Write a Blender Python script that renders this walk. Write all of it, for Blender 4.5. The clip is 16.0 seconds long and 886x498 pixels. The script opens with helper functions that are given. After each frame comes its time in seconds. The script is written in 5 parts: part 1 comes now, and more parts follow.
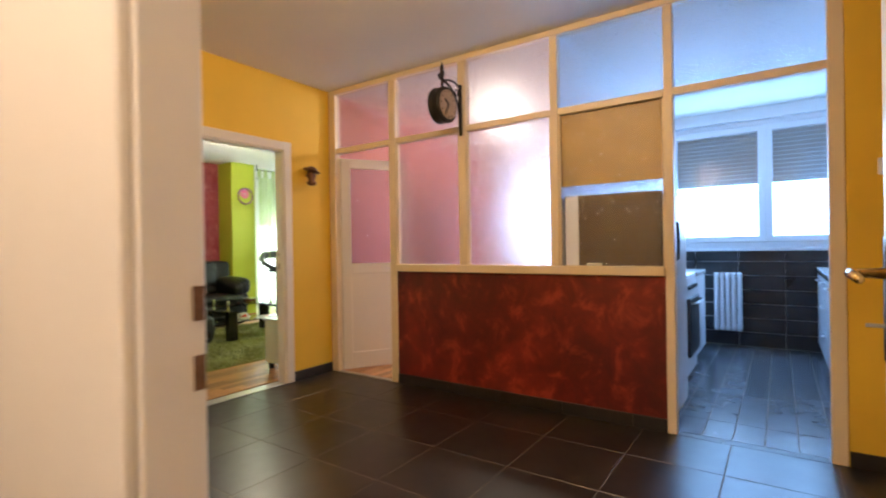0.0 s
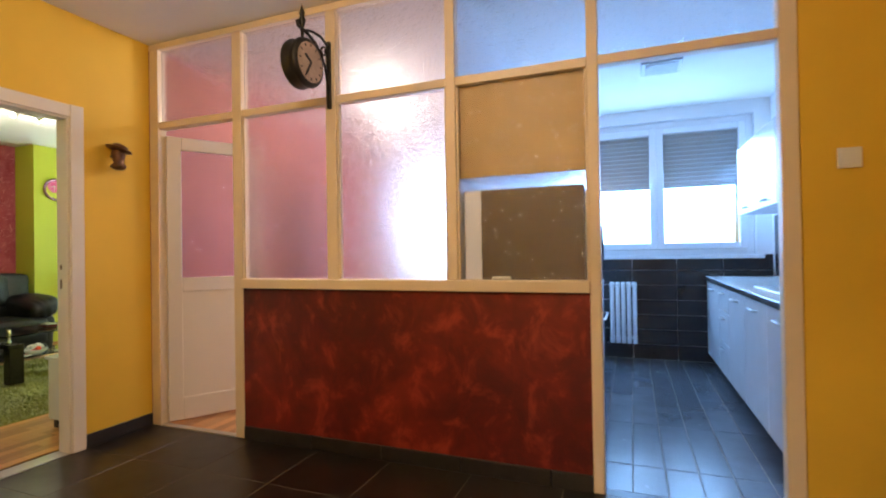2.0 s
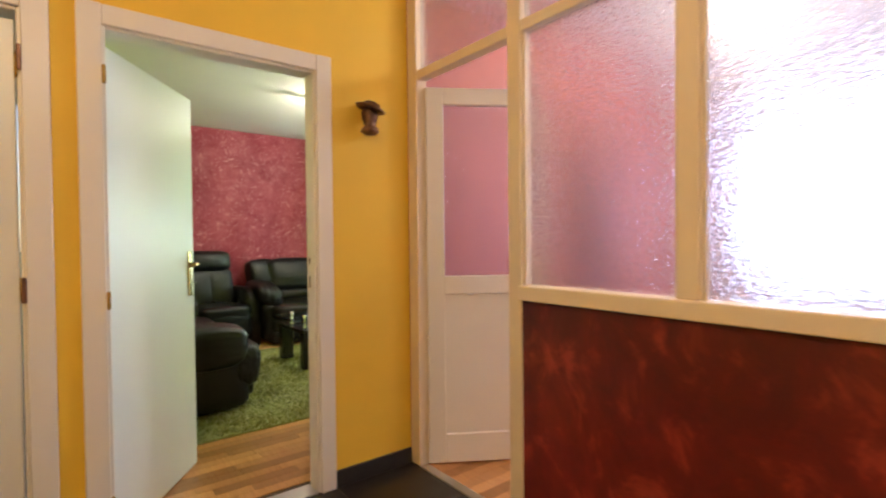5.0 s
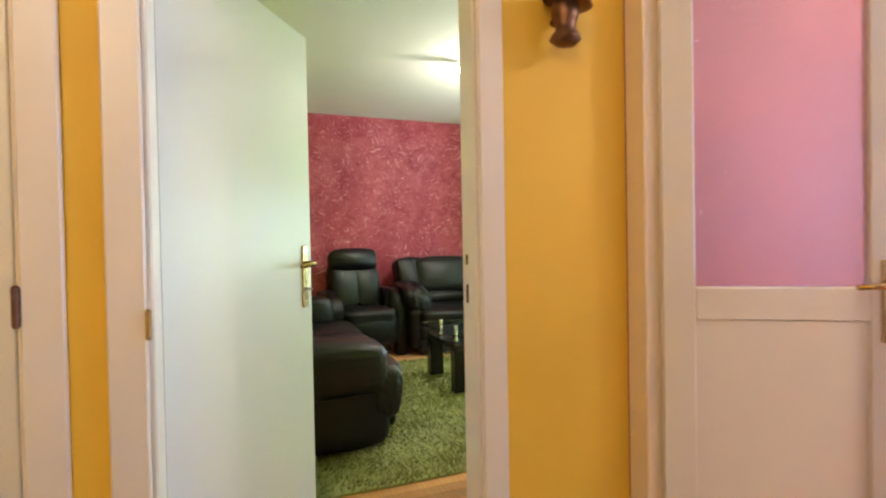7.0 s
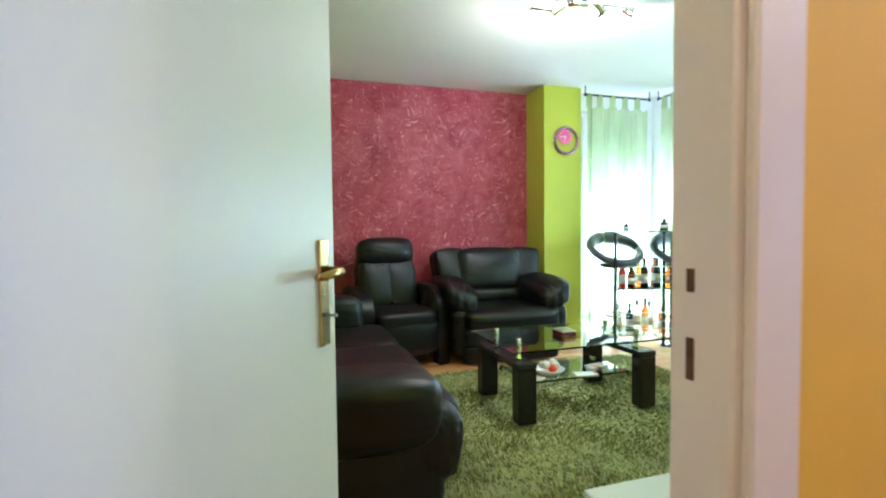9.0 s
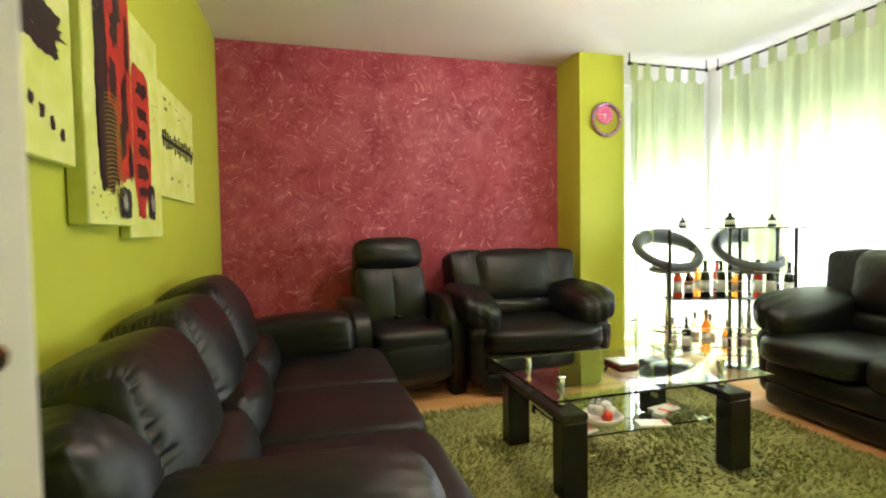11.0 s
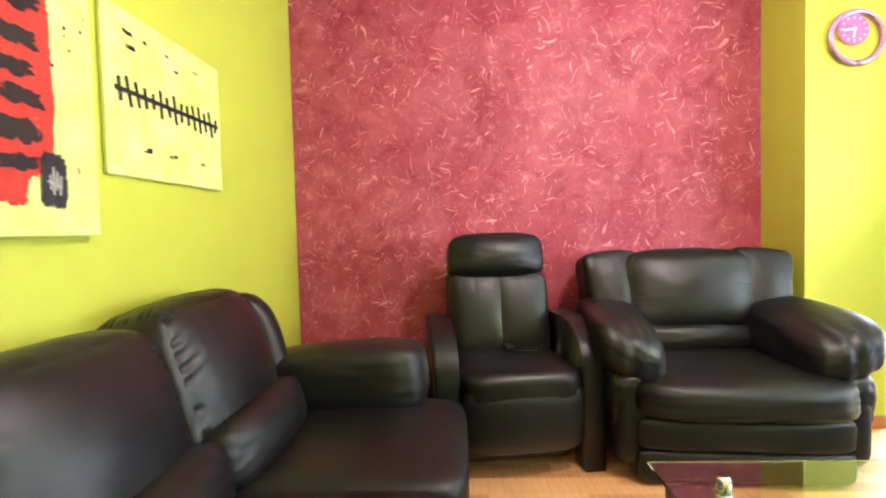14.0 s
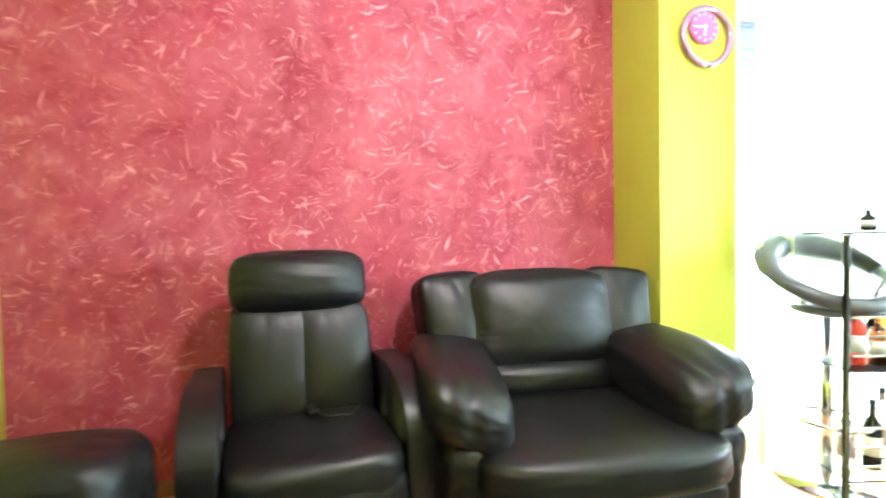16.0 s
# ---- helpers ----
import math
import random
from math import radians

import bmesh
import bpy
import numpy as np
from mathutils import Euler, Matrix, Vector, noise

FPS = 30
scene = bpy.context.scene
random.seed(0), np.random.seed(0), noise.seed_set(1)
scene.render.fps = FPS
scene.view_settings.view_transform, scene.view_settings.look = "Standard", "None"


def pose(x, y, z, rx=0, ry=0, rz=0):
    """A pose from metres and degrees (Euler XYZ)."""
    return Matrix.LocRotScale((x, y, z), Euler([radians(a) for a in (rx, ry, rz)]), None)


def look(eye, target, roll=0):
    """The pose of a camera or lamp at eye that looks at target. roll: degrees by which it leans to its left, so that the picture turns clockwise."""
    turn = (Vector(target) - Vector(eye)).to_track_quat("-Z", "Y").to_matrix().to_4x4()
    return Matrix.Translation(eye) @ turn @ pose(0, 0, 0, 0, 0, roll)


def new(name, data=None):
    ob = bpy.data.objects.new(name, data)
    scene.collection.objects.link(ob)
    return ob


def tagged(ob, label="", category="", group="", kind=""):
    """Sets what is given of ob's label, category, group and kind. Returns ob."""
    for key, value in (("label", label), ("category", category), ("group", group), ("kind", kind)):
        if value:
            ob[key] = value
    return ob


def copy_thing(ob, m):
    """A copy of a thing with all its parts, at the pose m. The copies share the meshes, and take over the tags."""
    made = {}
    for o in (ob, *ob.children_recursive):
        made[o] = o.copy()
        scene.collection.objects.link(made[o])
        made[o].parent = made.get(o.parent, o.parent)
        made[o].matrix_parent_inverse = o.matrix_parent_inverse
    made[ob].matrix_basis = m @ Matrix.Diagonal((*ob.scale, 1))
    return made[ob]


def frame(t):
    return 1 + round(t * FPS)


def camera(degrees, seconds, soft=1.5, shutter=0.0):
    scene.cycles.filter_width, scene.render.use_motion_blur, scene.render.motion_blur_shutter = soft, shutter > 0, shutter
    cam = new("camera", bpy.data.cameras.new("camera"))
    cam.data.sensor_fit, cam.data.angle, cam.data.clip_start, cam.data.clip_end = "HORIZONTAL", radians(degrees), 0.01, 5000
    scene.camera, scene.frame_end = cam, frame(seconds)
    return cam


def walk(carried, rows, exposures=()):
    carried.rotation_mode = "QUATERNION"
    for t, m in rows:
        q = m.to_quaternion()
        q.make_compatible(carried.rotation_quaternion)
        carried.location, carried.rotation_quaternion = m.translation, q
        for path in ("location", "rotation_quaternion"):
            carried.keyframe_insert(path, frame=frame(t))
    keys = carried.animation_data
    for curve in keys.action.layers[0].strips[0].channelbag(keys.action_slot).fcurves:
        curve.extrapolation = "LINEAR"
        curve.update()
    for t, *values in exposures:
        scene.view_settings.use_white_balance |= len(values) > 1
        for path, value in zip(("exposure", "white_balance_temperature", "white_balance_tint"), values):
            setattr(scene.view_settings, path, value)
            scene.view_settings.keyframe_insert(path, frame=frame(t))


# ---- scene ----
cam = camera(84.5, 16.0, soft=2.0, shutter=0.5)

PATH = [
    (0, (3.575, -3.265, 1.172), (2.439, -1.619, 1.166), -0.9),
    (0.5, (3.491, -3.076, 1.171), (2.526, -1.324, 1.165), -0.9),
    (1, (3.367, -2.891, 1.172), (2.575, -1.054, 1.172), -0.9),
    (1.5, (3.27, -2.705, 1.173), (2.566, -0.833, 1.179), -1.0),
    (2, (3.185, -2.479, 1.179), (2.463, -0.613, 1.196), -0.9),
    (2.5, (3.07, -2.276, 1.187), (2.268, -0.444, 1.199), -0.9),
    (3, (2.91, -2.074, 1.194), (2.0, -0.293, 1.215), -0.7),
    (3.5, (2.771, -1.89, 1.198), (1.693, -0.205, 1.21), -0.6),
    (4, (2.621, -1.735, 1.204), (1.359, -0.184, 1.203), -0.8),
    (4.5, (2.421, -1.604, 1.214), (0.993, -0.203, 1.196), -0.4),
    (5, (2.231, -1.503, 1.222), (0.654, -0.273, 1.188), -0.6),
    (5.2, (2.147, -1.47, 1.222), (0.522, -0.305, 1.182), -0.5),
    (7.5, (1.069, -1.107, 1.18), (-0.817, -0.445, 1.145), -1.0),
    (8, (0.872, -1.112, 1.192), (-1.022, -0.468, 1.143), -0.8),
    (8.5, (0.657, -1.103, 1.203), (-1.241, -0.475, 1.137), -0.6),
    (9, (0.438, -1.044, 1.199), (-1.464, -0.43, 1.119), -0.6),
    (11.3, (-0.447, -0.723, 1.173), (-2.381, -0.218, 1.101), -1.1),
    (11.5, (-0.515, -0.698, 1.172), (-2.46, -0.238, 1.097), -1.0),
    (12, (-0.685, -0.643, 1.165), (-2.655, -0.31, 1.089), -1.0),
    (12.5, (-0.863, -0.593, 1.162), (-2.85, -0.379, 1.085), -1.2),
    (13, (-1.034, -0.515, 1.164), (-3.03, -0.427, 1.078), -1.3),
    (13.5, (-1.191, -0.402, 1.164), (-3.188, -0.447, 1.079), -1.5),
    (14, (-1.369, -0.329, 1.158), (-3.366, -0.407, 1.077), -1.5),
    (14.5, (-1.565, -0.264, 1.165), (-3.563, -0.293, 1.088), -1.7),
    (15, (-1.732, -0.188, 1.178), (-3.728, -0.114, 1.095), -1.6),
    (15.5, (-1.915, -0.085, 1.186), (-3.903, 0.119, 1.116), -1.8),
    (16, (-2.045, -0.019, 1.184), (-3.992, 0.434, 1.123), -1.1),
]
walk(
    cam,
    [(t, look(eye, target, roll)) for t, eye, target, roll in PATH],
    [
        (0, -0.05, 6600, 10), (5.0, 0.16, 6350, 9), (7.5, 0.42, 5800, 9), (9.0, 0.27, 5150, 12), (11.3, 0.2, 6900, 27),
        (12.5, 0.83, 6750, 35), (13.5, 1.2, 6300, 37), (14.5, 1.44, 6000, 37), (15.2, 1.55, 5850, 33), (16.0, 1.66, 5650, 27),
    ],
)

# ---- world, large lights ----
world = bpy.data.worlds.new("sky_world")
scene.world = world
world.use_nodes = True
wn = world.node_tree
sky = wn.nodes.new("ShaderNodeTexSky")
sky.sky_type, sky.sun_disc, sky.sun_elevation, sky.sun_rotation = "NISHITA", False, radians(48), radians(250)
wn.nodes["Background"].inputs["Strength"].default_value = 0.13
wn.links.new(sky.outputs[0], wn.nodes["Background"].inputs["Color"])
sun = new("sun", bpy.data.lights.new("sun", "SUN"))
sun.data.energy, sun.data.angle, sun.data.color = 2.5, radians(0.5), (1.0, 0.95, 0.86)
sun.matrix_world = look((-20, 8, 25), (0, 0, 0))


def area(name, eye, target, w, h, power, color):
    ob = new(name, bpy.data.lights.new(name, "AREA"))
    ob.data.shape, ob.data.size, ob.data.size_y, ob.data.energy, ob.data.color = "RECTANGLE", w, h, power, color
    ob.matrix_world = look(eye, target)
    return ob


def bulb(name, where, power, color, size=0.05):
    ob = new(name, bpy.data.lights.new(name, "POINT"))
    ob.data.energy, ob.data.color, ob.data.shadow_soft_size = power, color, size
    ob.location = where
    return ob


area("kitchen_daylight", (3.35, 3.36, 1.75), (3.35, 0, 1.2), 1.7, 1.1, 86, (0.26, 0.52, 1.0))
area("pink_room_daylight", (1.15, 3.36, 1.5), (1.15, 0, 1.3), 1.4, 1.2, 46, (0.52, 0.64, 1.0))
area("living_room_daylight", (-2.5, 3.36, 1.0), (-3.3, 0, 1.1), 3.0, 1.5, 300, (0.74, 0.84, 1.0))
area("bay_daylight", (-4.56, 2.55, 0.95), (0, 1.6, 1.1), 0.85, 1.4, 65, (0.74, 0.84, 1.0))
bulb("hall_bulb", (2.3, -2.0, 2.5), 50, (1.0, 0.74, 0.46), 0.08)
# extra point light, out of view, to brighten the white entrance jamb
bulb("vestibule_fill", (3.0, -4.0, 2.5), 54, (1.0, 0.8, 0.6), 0.08)
bulb("pink_room_bulb", (1.1, 1.56, 2.59), 37, (1.0, 0.84, 0.68), 0.08)
bulb("living_room_bulb", (-2.4, 0.8, 2.5), 48, (1.0, 0.9, 0.7), 0.06)


# ---- materials ----
def material(name):
    m = bpy.data.materials.new(name)
    m.use_nodes = True
    nt = m.node_tree
    return m, nt, nt.nodes["Principled BSDF"]


def coords(nt, scale=(1, 1, 1), turn=(0, 0, 0), world_space=True):
    mp = nt.nodes.new("ShaderNodeMapping")
    mp.inputs["Scale"].default_value = scale
    mp.inputs["Rotation"].default_value = turn
    if world_space:
        g = nt.nodes.new("ShaderNodeNewGeometry")
        nt.links.new(g.outputs["Position"], mp.inputs["Vector"])
    else:
        g = nt.nodes.new("ShaderNodeTexCoord")
        nt.links.new(g.outputs["Object"], mp.inputs["Vector"])
    return mp.outputs[0]


def noise_tex(nt, vec, scale, detail=4, rough=0.55, distort=0.0):
    n = nt.nodes.new("ShaderNodeTexNoise")
    n.inputs["Scale"].default_value, n.inputs["Detail"].default_value = scale, detail
    n.inputs["Roughness"].default_value, n.inputs["Distortion"].default_value = rough, distort
    nt.links.new(vec, n.inputs["Vector"])
    return n.outputs["Fac"]


def ramp(nt, fac, stops):
    r = nt.nodes.new("ShaderNodeValToRGB")
    el = r.color_ramp.elements
    while len(el) < len(stops):
        el.new(0.5)
    for e, (p, c) in zip(el, stops):
        e.position, e.color = p, (*c, 1) if len(c) == 3 else c
    nt.links.new(fac, r.inputs["Fac"])
    return r.outputs["Color"]


def mix(nt, fac, a, b, kind="MIX"):
    m = nt.nodes.new("ShaderNodeMix")
    m.data_type, m.blend_type = "RGBA", kind
    for sock, v in ((m.inputs[0], fac), (m.inputs[6], a), (m.inputs[7], b)):
        if hasattr(v, "is_linked"):
            nt.links.new(v, sock)
        elif isinstance(v, (int, float)):
            sock.default_value = v
        else:
            sock.default_value = (*v, 1)
    return m.outputs[2]


def bump(nt, bsdf, height, strength, distance=0.01):
    b = nt.nodes.new("ShaderNodeBump")
    b.inputs["Strength"].default_value, b.inputs["Distance"].default_value = strength, distance
    nt.links.new(height, b.inputs["Height"])
    nt.links.new(b.outputs[0], bsdf.inputs["Normal"])


def plain(name, color, rough=0.5, metal=0.0, var=0.08, scale=6.0, bump_s=0.05, grain=60, world_space=True, spec=0.5, coat=0.0):
    """A painted or moulded surface with slight large-scale unevenness and fine grain."""
    m, nt, b = material(name)
    v = coords(nt, world_space=world_space)
    big, fine = noise_tex(nt, v, scale, 3), noise_tex(nt, v, grain, 3)
    lo, hi = tuple(c * (1 - var) for c in color), tuple(min(1, c * (1 + var)) for c in color)
    nt.links.new(ramp(nt, big, [(0.3, lo), (0.7, hi)]), b.inputs["Base Color"])
    r = nt.nodes.new("ShaderNodeMapRange")
    r.inputs["To Min"].default_value, r.inputs["To Max"].default_value = max(0.02, rough - 0.03), min(1, rough + 0.03)
    nt.links.new(big, r.inputs["Value"])
    nt.links.new(r.outputs[0], b.inputs["Roughness"])
    b.inputs["Metallic"].default_value = metal
    b.inputs["Specular IOR Level"].default_value = spec
    b.inputs["Coat Weight"].default_value = coat
    if bump_s:
        bump(nt, b, fine, bump_s, 0.004)
    return m


M_YELLOW = plain("yellow_wall_paint", (0.82, 0.52, 0.05), 0.62, var=0.06, scale=1.6, bump_s=0.12, grain=120)
M_LIME = plain("lime_wall_paint", (0.49, 0.535, 0.045), 0.6, var=0.05, scale=1.5, bump_s=0.12, grain=120)
M_PINKWALL = plain("rose_wall_paint", (0.46, 0.15, 0.13), 0.6, var=0.1, scale=2.0, bump_s=0.12)
M_CEIL = plain("ceiling_paint", (0.78, 0.75, 0.7), 0.75, var=0.03, scale=1.2, bump_s=0.08, grain=90)
M_KWALL = plain("kitchen_white_paint", (0.8, 0.81, 0.82), 0.6, var=0.03, scale=1.4, bump_s=0.08)
M_WHITE = plain("white_gloss_paint", (0.8, 0.74, 0.68), 0.36, var=0.02, scale=1.5, bump_s=0.06, grain=40)
M_DOORWHITE = plain("white_door_paint", (0.82, 0.81, 0.8), 0.34, var=0.015, scale=1.2, bump_s=0.04, grain=30)
M_CREAM = plain("cream_frame_paint", (0.8, 0.66, 0.49), 0.42, var=0.03, scale=3, bump_s=0.03, grain=90)
M_PVC = plain("white_plastic", (0.82, 0.83, 0.85), 0.3, var=0.02, bump_s=0.02)
M_DARKTILE_BASE = plain("dark_skirting_tile", (0.022, 0.019, 0.018), 0.4, var=0.2, scale=9, bump_s=0.1)
M_GROUT = plain("grey_grout", (0.17, 0.145, 0.12), 0.85, var=0.15, scale=30, bump_s=0.2)
M_CHROME = plain("chrome", (0.75, 0.75, 0.76), 0.12, metal=1.0, var=0.02, bump_s=0.0)
M_BRASS = plain("brass", (0.55, 0.4, 0.18), 0.25, metal=1.0, var=0.1, scale=40, bump_s=0.05)
M_BRONZE = plain("bronze_metal", (0.16, 0.08, 0.045), 0.4, metal=0.8, var=0.3, scale=50, bump_s=0.2)
M_BLACKIRON = plain("black_wrought_iron", (0.018, 0.015, 0.014), 0.45, metal=0.3, var=0.2, scale=40, bump_s=0.15)
M_BLACKWOOD = plain("black_lacquered_wood", (0.012, 0.011, 0.011), 0.25, var=0.2, scale=12, bump_s=0.04)
M_BLACKPLASTIC = plain("black_plastic", (0.015, 0.015, 0.016), 0.35, var=0.1)
M_STEEL = plain("brushed_steel", (0.6, 0.6, 0.6), 0.3, metal=1.0, var=0.05, bump_s=0.03)
M_DARKSTEEL = plain("dark_chrome_tube", (0.16, 0.16, 0.17), 0.22, metal=1.0, var=0.05, bump_s=0.0)
M_KITCHEN = plain("white_laminate", (0.78, 0.8, 0.83), 0.22, var=0.02, bump_s=0.02)
M_WORKTOP = plain("dark_worktop_edge", (0.05, 0.05, 0.055), 0.25, var=0.2, scale=40)
M_WORKTOP_L = plain("pale_worktop", (0.5, 0.5, 0.5), 0.2, var=0.2, scale=60, bump_s=0.03)
M_TANBOARD = plain("tan_hardboard", (0.4, 0.25, 0.075), 0.6, var=0.1, scale=5)
M_BROWNBOARD = plain("brown_hardboard", (0.07, 0.038, 0.013), 0.6, var=0.12, scale=5)
M_PINK = plain("pink_plastic", (0.75, 0.12, 0.3), 0.35, var=0.05)
M_PURPLE = plain("purple_chrome", (0.5, 0.28, 0.45), 0.2, metal=0.8, var=0.05)
M_CREAMDIAL = plain("aged_cream_dial", (0.5, 0.36, 0.26), 0.5, var=0.15, scale=20)
M_GREYSEAT = plain("grey_leatherette", (0.09, 0.1, 0.11), 0.3, var=0.1, scale=20)
M_CERAMIC = plain("white_ceramic", (0.75, 0.74, 0.7), 0.2, var=0.05)


def leather_material():
    m, nt, b = material("black_leather")
    v = coords(nt, world_space=False)
    crease, grain = noise_tex(nt, v, 5, 3, 0.5, 0.6), noise_tex(nt, v, 180, 2)
    nt.links.new(ramp(nt, crease, [(0.3, (0.003, 0.0034, 0.0038)), (0.75, (0.005, 0.0056, 0.0062))]), b.inputs["Base Color"])
    r = nt.nodes.new("ShaderNodeMapRange")
    r.inputs["To Min"].default_value, r.inputs["To Max"].default_value = 0.36, 0.46
    nt.links.new(crease, r.inputs["Value"])
    nt.links.new(r.outputs[0], b.inputs["Roughness"])
    b.inputs["Specular IOR Level"].default_value = 0.42
    vo = nt.nodes.new("ShaderNodeTexNoise")
    vo.inputs["Scale"].default_value, vo.inputs["Detail"].default_value, vo.inputs["Distortion"].default_value = 7, 2, 1.5
    mp = coords(nt, (1, 1, 3.5), world_space=False)
    nt.links.new(mp, vo.inputs["Vector"])
    h = nt.nodes.new("ShaderNodeMath")
    h.operation = "MULTIPLY_ADD"
    nt.links.new(vo.outputs["Fac"], h.inputs[0])
    h.inputs[1].default_value = 3.0
    nt.links.new(grain, h.inputs[2])
    bump(nt, b, h.outputs[0], 0.09, 0.004)
    return m


M_LEATHER = leather_material()


def sponged(name, base, dark, light, wisps, rough):
    """Decorative sponge-painted plaster: cloudy ground with pale wisps raised on it."""
    m, nt, b = material(name)
    v = coords(nt)
    cloud = noise_tex(nt, v, 1.1, 4, 0.6, 0.4)
    mid = noise_tex(nt, v, 5.0, 6, 0.62, 0.8)
    ground = mix(nt, 0.45, ramp(nt, cloud, [(0.3, dark), (0.7, base)]), ramp(nt, mid, [(0.35, dark), (0.72, tuple(0.5 * (p + q) for p, q in zip(base, light)))]))
    # short trowel strokes in several directions: thin bands of stretched noise, gathered in loose clusters
    bend = nt.nodes.new("ShaderNodeTexNoise")
    bend.inputs["Scale"].default_value, bend.inputs["Detail"].default_value = 8.0, 1
    nt.links.new(v, bend.inputs["Vector"])
    sub = nt.nodes.new("ShaderNodeVectorMath")
    sub.operation = "MULTIPLY_ADD"
    nt.links.new(bend.outputs["Color"], sub.inputs[0])
    sub.inputs[1].default_value = (0.11, 0.11, 0.11)
    nt.links.new(v, sub.inputs[2])
    both = None
    for k, a in enumerate((0.15, 0.75, 1.25, 1.8, 2.35, 2.85)):
        rot, squash = nt.nodes.new("ShaderNodeMapping"), nt.nodes.new("ShaderNodeMapping")
        rot.inputs["Rotation"].default_value = (a, 0, 0)
        squash.inputs["Scale"].default_value = (1, 1, 8.5)
        squash.inputs["Location"].default_value = (3.1 * k, 1.7 * k, 5.3 * k)
        nt.links.new(sub.outputs[0], rot.inputs["Vector"])
        nt.links.new(rot.outputs[0], squash.inputs["Vector"])
        line = ramp(nt, noise_tex(nt, squash.outputs[0], wisps * (1.0, 1.35, 0.8)[k % 3], 4, 0.62), [(0.63, (0, 0, 0)), (0.662, (1, 1, 1))])
        gate = ramp(nt, noise_tex(nt, coords(nt, (1, 1, 1), (0.4 * k, 0.3, 0.1)), 2.6, 4, 0.65), [(0.45, (0.05, 0.05, 0.05)), (0.58, (0.92, 0.92, 0.92))])
        one = mix(nt, 1.0, line, gate, "MULTIPLY")
        both = one if both is None else mix(nt, 1.0, both, one, "LIGHTEN")
    patch = ramp(nt, noise_tex(nt, v, 9.0, 6, 0.75, 0.3), [(0.56, (0, 0, 0)), (0.7, (0.36, 0.36, 0.36))])
    both = mix(nt, 1.0, both, patch, "ADD")
    nt.links.new(mix(nt, both, ground, light), b.inputs["Base Color"])
    b.inputs["Roughness"].default_value = rough
    b.inputs["Specular IOR Level"].default_value = 0.3
    bump(nt, b, both, 0.25, 0.004)
    return m


M_ACCENT = sponged("crimson_sponged_plaster", (0.49, 0.06, 0.1), (0.28, 0.022, 0.048), (0.8, 0.33, 0.38), 7.2, 0.5)


def rust_red():
    m, nt, b = material("brick_red_sponged_paint")
    v = coords(nt, (1, 1, 0.8))
    cloud, mid, fine = noise_tex(nt, v, 1.6, 5, 0.6, 0.6), noise_tex(nt, v, 6, 6, 0.65, 0.5), noise_tex(nt, v, 45, 3)
    a = ramp(nt, cloud, [(0.36, (0.06, 0.0035, 0.002)), (0.52, (0.135, 0.008, 0.0045)), (0.67, (0.29, 0.023, 0.012))])
    c = ramp(nt, mid, [(0.4, (0.065, 0.0045, 0.003)), (0.52, (0.135, 0.008, 0.0045)), (0.66, (0.46, 0.06, 0.033))])
    nt.links.new(mix(nt, 0.5, a, c), b.inputs["Base Color"])
    b.inputs["Roughness"].default_value = 0.5
    bump(nt, b, fine, 0.15, 0.004)
    return m


M_RUST = rust_red()


def tile_material(name, lo, hi, rough):
    m, nt, b = material(name)
    v = coords(nt)
    oi = nt.nodes.new("ShaderNodeObjectInfo")
    n = noise_tex(nt, v, 4, 5, 0.6)
    col = ramp(nt, n, [(0.3, lo), (0.7, hi)])
    shade = ramp(nt, oi.outputs["Random"], [(0, (0.82, 0.82, 0.82)), (1, (1.15, 1.15, 1.15))])
    nt.links.new(mix(nt, 1.0, col, shade, "MULTIPLY"), b.inputs["Base Color"])
    r = nt.nodes.new("ShaderNodeMapRange")
    r.inputs["To Min"].default_value, r.inputs["To Max"].default_value = rough - 0.06, rough + 0.1
    nt.links.new(noise_tex(nt, v, 11, 4), r.inputs["Value"])
    nt.links.new(r.outputs[0], b.inputs["Roughness"])
    bump(nt, b, noise_tex(nt, v, 25, 4), 0.04, 0.003)
    return m


M_TILE = tile_material("dark_slate_tile", (0.011, 0.009, 0.0075), (0.024, 0.019, 0.016), 0.3)
# kitchen tiles coloured paler and bluer to stand in for the window's reflection
M_KFLOOR = tile_material("sheen_tinted_floor_tile", (0.07, 0.078, 0.09), (0.1, 0.11, 0.125), 0.22)
M_KTILE = tile_material("black_wall_tile", (0.012, 0.013, 0.015), (0.026, 0.027, 0.03), 0.22)


def parquet():
    m, nt, b = material("oak_parquet_strip")
    oi = nt.nodes.new("ShaderNodeObjectInfo")
    g = nt.nodes.new("ShaderNodeNewGeometry")
    isl = ramp(nt, g.outputs["Random Per Island"], [(0, (0.34, 0.14, 0.042)), (0.5, (0.53, 0.25, 0.085)), (1, (0.68, 0.38, 0.16))])
    v = coords(nt, (3, 40, 3))
    grain = noise_tex(nt, v, 2.0, 5, 0.6, 0.4)
    tone = ramp(nt, oi.outputs["Random"], [(0, (0.6, 0.56, 0.5)), (0.5, (1.0, 1.0, 1.0)), (1, (1.3, 1.32, 1.36))])
    col = mix(nt, 0.3, isl, ramp(nt, grain, [(0.35, (0.36, 0.15, 0.05)), (0.65, (0.66, 0.36, 0.16))]))
    nt.links.new(mix(nt, 1.0, col, tone, "MULTIPLY"), b.inputs["Base Color"])
    b.inputs["Roughness"].default_value = 0.3
    bump(nt, b, grain, 0.05, 0.003)
    return m


M_PARQUET = parquet()


